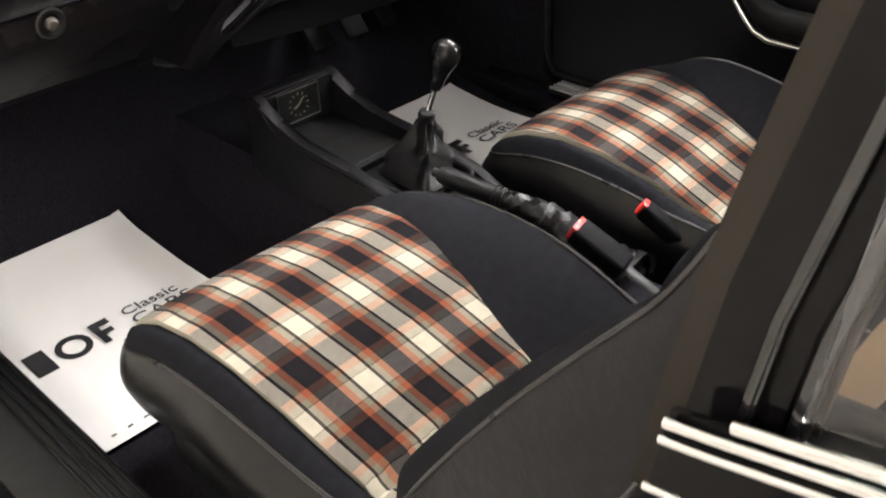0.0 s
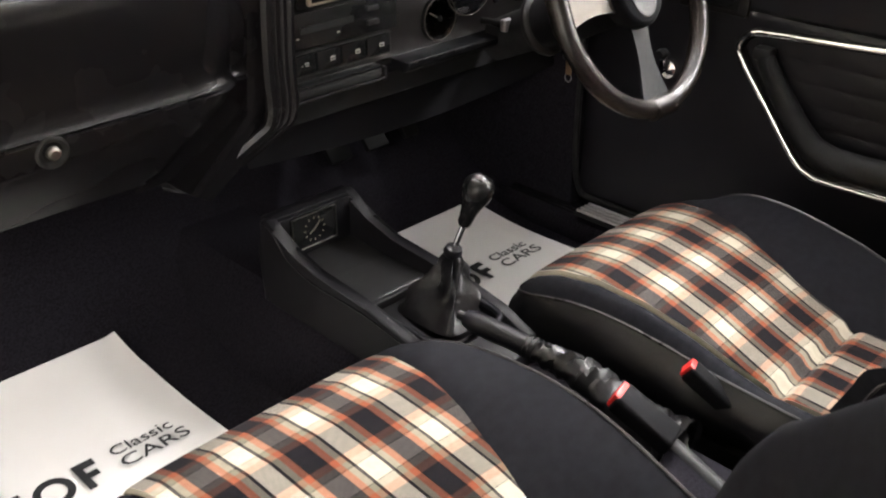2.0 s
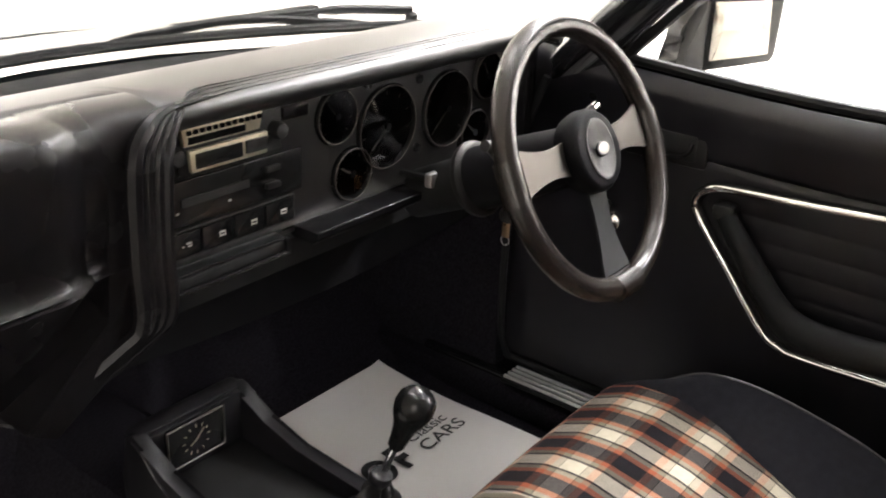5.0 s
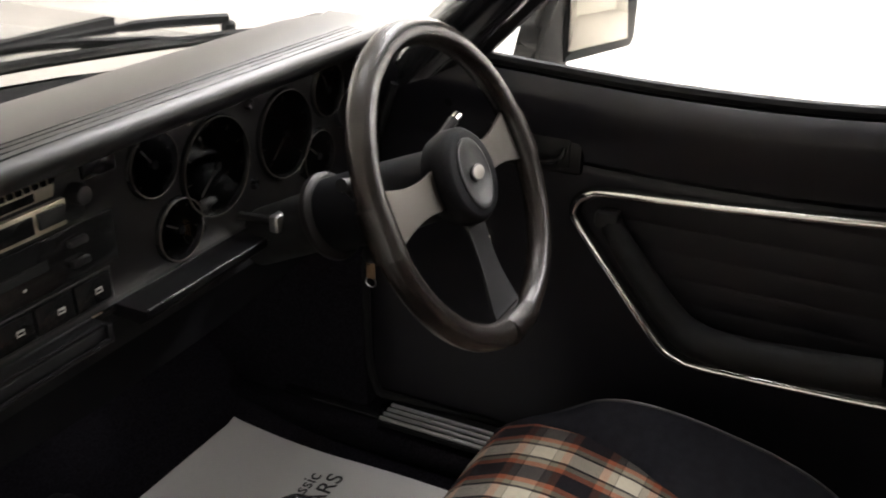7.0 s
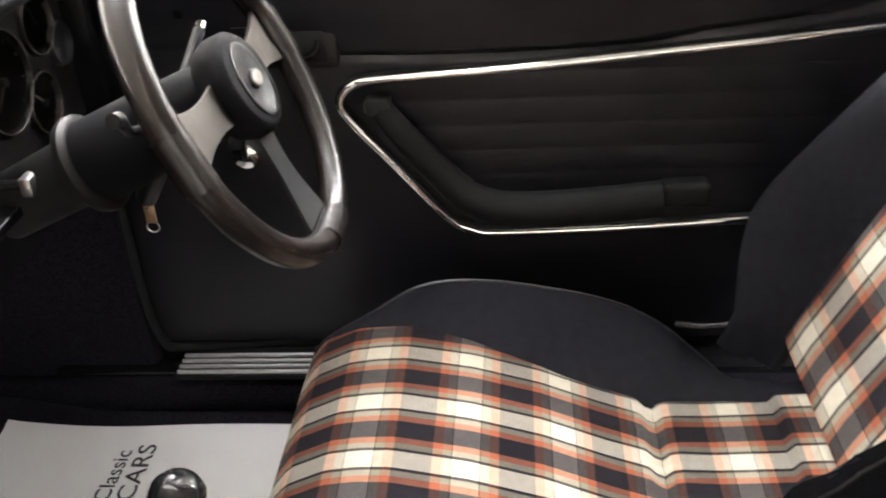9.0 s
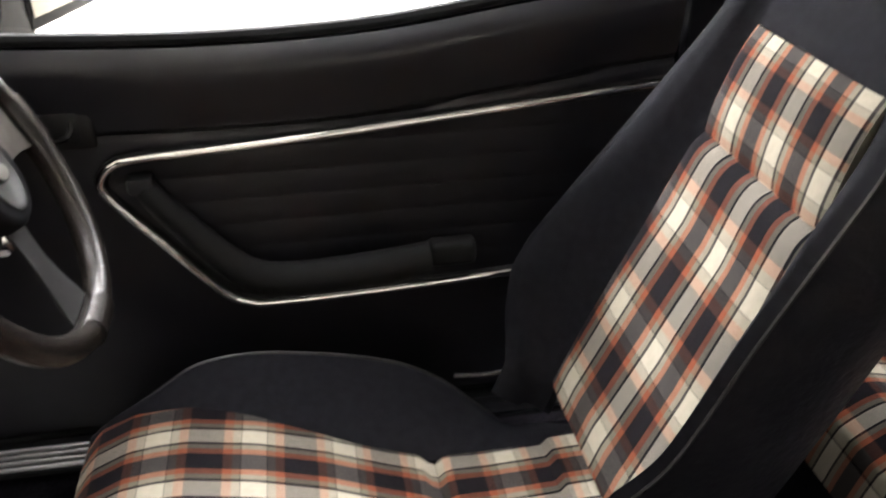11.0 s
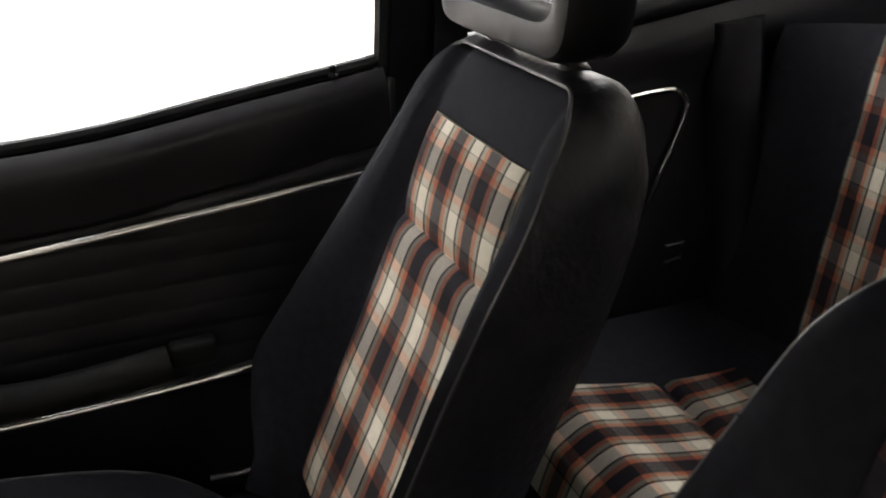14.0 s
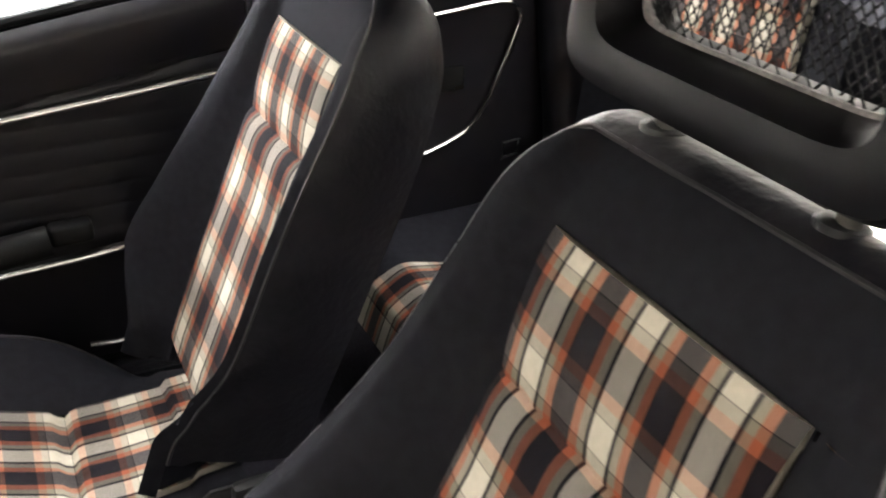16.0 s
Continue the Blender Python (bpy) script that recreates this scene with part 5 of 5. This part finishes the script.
# ---------------------------------------------------------------- B pillars and seat belt of the driver's side
def b_pillar(s):
    def lean(z):
        return s * (0.722 - 0.36 * (z - 0.93) - 0.25 * max(0, z - 1.1) ** 2)
    def back(z):
        return -0.14 * max(0, z - 0.985) if s < 0 else 0.0
    zs = [0.30, 0.55, 0.80, 0.93, 1.0, 1.08, 1.16, 1.25, 1.34]

    def post(y0, y1, off, th, nm, material, label, lo=0.30):
        bm = bmesh.new()
        prev = None
        for z in [q for q in zs if q >= lo]:
            x = lean(max(z, 0.93)) + s * off
            ring = [bm.verts.new(p) for p in ((x, y0 + back(z), z), (x, y1 + back(z), z), (x + s * th, y1 + back(z), z), (x + s * th, y0 + back(z), z))]
            if prev:
                for k in range(4):
                    bm.faces.new((prev[k], prev[(k + 1) % 4], ring[(k + 1) % 4], ring[k]))
            else:
                bm.faces.new(ring)
            prev = ring
        bm.faces.new(prev)
        bmesh.ops.bevel(bm, geom=[e for e in bm.edges if abs((e.verts[0].co - e.verts[1].co).z) > 0.03], offset=min(th, abs(y1 - y0)) * 0.3, segments=2, affect="EDGES")
        part(nm, bm, material, CAR, label)
    if s > 0:
        post(-0.574, -0.640, -0.016, 0.016, "pillar_inner", PILLAR, "satin dark pillar trim", 0.93)
    else:
        post(-0.581, -0.634, -0.008, 0.008, "pillar_inner", PILLAR, "satin dark pillar trim")
    post(-0.593, -0.6115, -0.003, 0.0045, "pillar_channel", PGLOSS, "gloss black door channel", 0.93)
    post(-0.6115, -0.616, 0.000, 0.0085, "pillar_moulding", PAINT, "gloss black pillar moulding", 0.93)
    post(-0.617, -0.6265, -0.002, 0.0065, "pillar_seal", PGLOSS, "black seal strip", 0.93)
    post(-0.627, -0.632, 0.000, 0.0095, "window_moulding", PAINT, "black quarter window moulding", 0.93)
    bm = bmesh.new()
    rings = []
    for z in (0.80, 0.93, 1.0, 1.08, 1.16, 1.25, 1.33):
        x = lean(max(z, 0.93)) - s * 0.020
        rings.append([bm.verts.new(p) for p in ((x, -0.552, z), (x - s * 0.012, -0.60, z), (x - s * 0.010, -0.66, z), (x + s * 0.008, -0.668, z), (x + s * 0.016, -0.56, z))])
    for q, w in zip(rings, rings[1:]):
        for k in range(5):
            bm.faces.new((q[k], q[(k + 1) % 5], w[(k + 1) % 5], w[k]))
    bm.faces.new(rings[0])
    bm.faces.new(rings[-1])
    if s > 0:
        part("pillar_cover", bm, VINYL, CAR, "black inner pillar cover")
    else:
        bm.free()
    part("lock_post", box(s * 0.700, s * 0.736, -0.66, -0.583 if s < 0 else -0.548, 0.30, 0.925, 0.004), PAINT, CAR, "black lock post")


for s in (-1, 1):
    b_pillar(s)


def quarter(s):
    """Rear side: padded panel with a chrome loop, window, outside chrome."""
    q = thing("quarter_trim", (s * 0.70, -1.0, 0.35), "black vinyl rear side panel with chrome loop", "trim panel", "rear side panels")
    beltz = [(-0.60, 0.945), (-0.9, 0.972), (-1.2, 1.01), (-1.6, 1.06)]

    def pan(u, v):
        y = -0.60 - 1.05 * u
        z = 0.32 + (lin_table(-y, [(-a, b) for a, b in beltz]) - 0.32) * v
        return (s * (0.700 - 0.020 * math.sin(math.pi * min(1, max(0, (v - 0.8) / 0.2)))), y, z)
    part("panel", thick(surf(pan, 24, 40), 0.02, (-s, 0, 0)), VINYL, q, "black vinyl side panel")
    loop = smooth_path([(s * 0.690, -0.70, 0.838), (s * 0.690, -0.86, 0.842), (s * 0.690, -0.98, 0.852), (s * 0.690, -1.025, 0.845), (s * 0.690, -1.04, 0.81), (s * 0.690, -1.00, 0.72), (s * 0.690, -0.965, 0.655), (s * 0.690, -0.92, 0.615), (s * 0.690, -0.82, 0.585), (s * 0.690, -0.70, 0.575)], 8)
    part("chrome_trim", tube(loop, 0.0045, 8), CHROME, q, "chrome trim loop")
    part("ashtray", box(s * 0.690, s * 0.702, -0.93, -0.86, 0.70, 0.745, 0.004), GLOSS, q, "small dark ashtray")
    part("belt_roll", tube([(s * 0.695, -0.62 - 0.1 * k, lin_table(0.62 + 0.1 * k, [(-a, b) for a, b in beltz])) for k in range(10)], 0.022, 10), VINYL, q, "rolled top edge")
    def waist(y):
        return lin_table(-y, [(0.60, 0.970), (0.66, 0.984), (0.80, 1.000), (1.7, 1.06)])
    ys = [-0.600, -0.615, -0.63, -0.645, -0.66, -0.70, -0.75, -0.80, -0.95, -1.1, -1.3]
    for dz, x, r, y0 in ((-0.002, 0.733, 0.0019, -0.598), (-0.0075, 0.735, 0.0015, -0.598), (0.0035, 0.731, 0.0023, -0.619), (-0.0270, 0.738, 0.0015, -0.596)):
        pts = [(s * x, y0, waist(y0) + dz)] + [(s * x, y, waist(y) + dz) for y in ys if y < y0 - 0.005]
        part("chrome_moulding", tube(pts, r, 10), CHROME, q, "chrome waist moulding")
    part("waist_panel", thick(surf(lambda u, v: (s * (0.728 + 0.045 * u), -0.597 - 1.4 * v, waist(-0.597 - 1.4 * v) - 0.13 * u), 4, 16), 0.004, (s, 0, 0.3)), PGLOSS, q, "glossy black waist panel")
    def pane(u, v):
        y = -0.634 - 0.80 * u
        h = 1.31 - 0.28 * max(0, u - 0.35) ** 1.2
        b = waist(y) + 0.004
        z = b + (max(h, b + 0.01) - b) * v
        return (s * (0.735 - 0.36 * (z - 0.94)), y, z)
    g = part("quarter_glass", thick(surf(pane, 8, 6), 0.004), GLASS, q, "clear rear side window")
    g.visible_shadow = False


for s in (-1, 1):
    quarter(s)


def seat_belt():
    t = thing("seat_belt", (0.66, -0.60, 1.1), "black seat belt webbing hanging from a pillar guide", "seat belt")
    part("guide_cover", box(0.622, 0.660, -0.662, -0.590, 1.090, 1.168, 0.010), PLASTIC, t, "black belt guide cover")
    for k in range(2):
        part("cover_slot", box(0.619, 0.623, -0.655, -0.608, 1.118 + 0.022 * k, 1.122 + 0.022 * k), STEEL, t, "steel loop edge")
    part("tongue", extrude_poly([(-0.640, 1.092), (-0.606, 1.092), (-0.610, 1.064), (-0.618, 1.054), (-0.628, 1.056), (-0.636, 1.069)], 0, 0.632, 0.636, 0.001), STEEL, t, "steel belt tongue")
    part("webbing", thick(out=(-1, 0, 0), t=0.0015, bm=surf(lambda u, v: (0.642 + 0.056 * v, -0.605 - 0.048 * u, 1.095 - 0.53 * v), 2, 12)), CLOTH, t, "black webbing")


seat_belt()

# ---------------------------------------------------------------- rear seat
def rear_seat(s):
    t = thing("bench_seat", (s * 0.36, -0.95, 0.32), "black rear seat with dished tartan centre", "car seat", "rear seats")
    cx = s * 0.37

    def top_z(x, y):
        """A rolled front edge, then a bowl that rises to the sides and the back."""
        f = (-0.665 - y) / 0.10
        e = (x - cx) / 0.33
        z = 0.338 + 0.105 * math.sqrt(max(0.0, 1 - (1 - min(1.0, max(0.0, f))) ** 2))
        return z - 0.040 * math.sin(math.pi * min(1.0, max(0.0, (-0.74 - y) / 0.46))) * (1 - min(1.0, e * e)) + 0.018 * e * e

    def base(u, v):
        x, y = cx + s * 0.33 * (2 * u - 1), -0.668 - 0.532 * v
        return (x, y, top_z(x, y))

    part("cushion", thick(surf(base, 24, 40), 0.10), CLOTH, t, "black cloth rear cushion")

    def ctr(u, v):
        x = cx + 0.190 * (2 * u - 1) * (1 - 0.2 * v)
        y = -0.670 - 0.375 * v
        return (x, y + 0.012 * max(0.0, 1 - v / 0.1), top_z(x, y) + 0.010 + 0.006 * math.sin(math.pi * u) - 0.012 * math.exp(-((v - 0.66) / 0.03) ** 2) - 0.03 * max(0.0, 1 - v / 0.05))
    part("cushion_centre", thick(surf(ctr, 18, 60, uvf=lambda u, v: (0.190 * (2 * u - 1) * (1 - 0.2 * v) / 0.09, 3.6 * v)), 0.012), PLAID, t, "tartan rear cushion centre")

    def back(u, v):
        x = cx + s * 0.30 * (2 * u - 1) * (1 - 0.04 * v)
        e = abs(2 * u - 1)
        return (x, -1.14 - 0.11 * v + 0.06 * max(0, e - 0.5) ** 1.5 * 2.8, 0.36 + 0.61 * v - 0.03 * max(0, v - 0.9) * 10 * e)
    part("backrest", thick(surf(back, 24, 20), 0.08, (0, 1, 0.3)), CLOTH, t, "black cloth rear backrest")
    part("back_centre", thick(surf(lambda u, v: (lambda p: (p[0], p[1] + 0.012 + 0.008 * math.sin(math.pi * u), p[2]))(back(0.22 + 0.51 * u, 0.02 + 0.95 * v)), 16, 20, uvf=lambda u, v: (0.336 * (u - 0.5) / 0.09, 4.6 * v)), 0.02, (0, 1, 0.3)), PLAID, t, "tartan rear backrest centre")


for s in (-1, 1):
    rear_seat(s)
part("parcel_shelf", box(-0.66, 0.66, -1.75, -1.36, 0.86, 0.885, 0.006), CARPET, CAR, "black parcel shelf")
for s in (-1, 1):
    bm = tube(smooth_path([(s * 0.70, -1.12, 0.95), (s * 0.695, -1.13, 0.80), (s * 0.69, -1.15, 0.62), (s * 0.685, -1.16, 0.42)], 6), 0.05, 10)
    part("wheel_arch_pad", bm, VINYL, CAR, "black padded wheel arch edge")
bk = thing("rear_belt_buckle", (0.68, -1.02, 0.55), "black rear seat belt clip", "seat belt")
part("clip_frame", tube([(0.672, -1.0 - 0.02 * c, 0.56 + 0.02 * d) for c, d in ((0, 0), (1.6, 0.2), (1.8, 1.6), (0.2, 1.5))], 0.004, 6, closed=True), PLASTIC, bk, "black belt clip")

# rear of the cabin: hatch opening and glass
part("hatch_frame", tube(smooth_path([(-0.52, -1.24, 1.29), (-0.60, -1.75, 0.98), (0, -1.80, 0.97), (0.60, -1.75, 0.98), (0.52, -1.24, 1.29)], 6), 0.03, 8), PAINT, CAR, "black tailgate frame")

# windscreen with its wipers
ws = part("windscreen", thick(surf(lambda u, v: ((-0.64 + 1.28 * u) * (1 - 0.14 * v), (0.865 - 0.53 * (-0.64 + 1.28 * u) ** 2) * (1 - v) + v * (0.03 - 0.06 * (2 * u - 1) ** 2), 0.925 + 0.43 * v), 12, 8), 0.005), GLASS, CAR, "clear windscreen")
ws.visible_shadow = False
part("windscreen_seal", tube([((-0.66 + 1.32 * k / 24), 0.866 - 0.53 * (-0.66 + 1.32 * k / 24) ** 2, 0.9275) for k in range(25)], 0.010, 8), RUBBER, CAR, "black windscreen rubber")


def wiper(x0, x1):
    t = thing("windscreen_wiper", (x1, 0.93, 0.90), "black windscreen wiper resting on the glass", "wiper", "wipers")

    def P(f, up=0.0, fw=0.0):
        x = x0 + (x1 - x0) * f
        return (x, 0.885 - 0.53 * x * x + fw, 0.919 + up)
    part("blade", tube([P(k / 12, 0.006) for k in range(13)], 0.003, 6, flat=1.6), RUBBER, t, "black rubber blade")
    for a, b in ((0.04, 0.30), (0.55, 0.86)):
        part("bridge", tube(smooth_path([P(a, 0.008), P((a + b) / 2, 0.018), P(b, 0.008)], 5), 0.0026, 6, flat=1.5), PLASTIC, t, "black blade bridge")
    part("spine", tube(smooth_path([P(0.17, 0.016), P(0.45, 0.027), P(0.72, 0.016)], 6), 0.0042, 6, flat=1.5), PLASTIC, t, "black blade spine")
    part("arm", tube(smooth_path([P(0.45, 0.029), P(0.75, 0.032, 0.02), P(1.0, 0.025, 0.04)], 6), [0.003] * 6 + [0.005] * 7, 6, flat=1.5), PLASTIC, t, "black wiper arm")
    part("pivot", lathe([(0.011, -0.02), (0.011, -0.004), (0.007, 0.0)], pose(*P(1.0, 0.022, 0.04)), 16), PLASTIC, t, "black wiper pivot")


wiper(0.08, 0.60)
wiper(-0.50, -0.06)
for x, y in ((0.68, 1.55), (-0.68, 1.55), (0.69, -1.58), (-0.69, -1.58)):
    part("tyre", lathe([(0.17, -0.09), (0.29, -0.09), (0.30, -0.05), (0.30, 0.05), (0.29, 0.09), (0.17, 0.09)], pose(x, y, 0.30, 0, 90, 0), 36), RUBBER, CAR, "black tyre")

# painted blocks of the wall that the windows look on to
blk = bmesh.new()
bmesh.ops.create_cube(blk, size=1)
bmesh.ops.transform(blk, matrix=Matrix.Diagonal((0.012, 0.4442, 0.2160, 1)), verts=blk.verts)
bmesh.ops.bevel(blk, geom=[e for e in blk.edges if all(v.co.x < 0 for v in e.verts)], offset=0.0012, segments=1, affect="EDGES")
bme = bpy.data.meshes.new("block")
blk.to_mesh(bme)
blk.free()
bme.materials.append(WALLW)
for row in range(12):
    for colm in range(18):
        ob = new("block", bme)
        ob.parent = wall_e
        ob.location = (RX1 - 0.002, -4.3 + 0.446 * colm + 0.223 * (row % 2), 0.11 + 0.218 * row)
for y in (-1.05,):
    part("pilaster", box(RX1 - 0.06, RX1 - 0.009, y - 0.11, y + 0.11, 0, CEIL, 0.006), WALLW, wall_e, "shallow white pilaster")
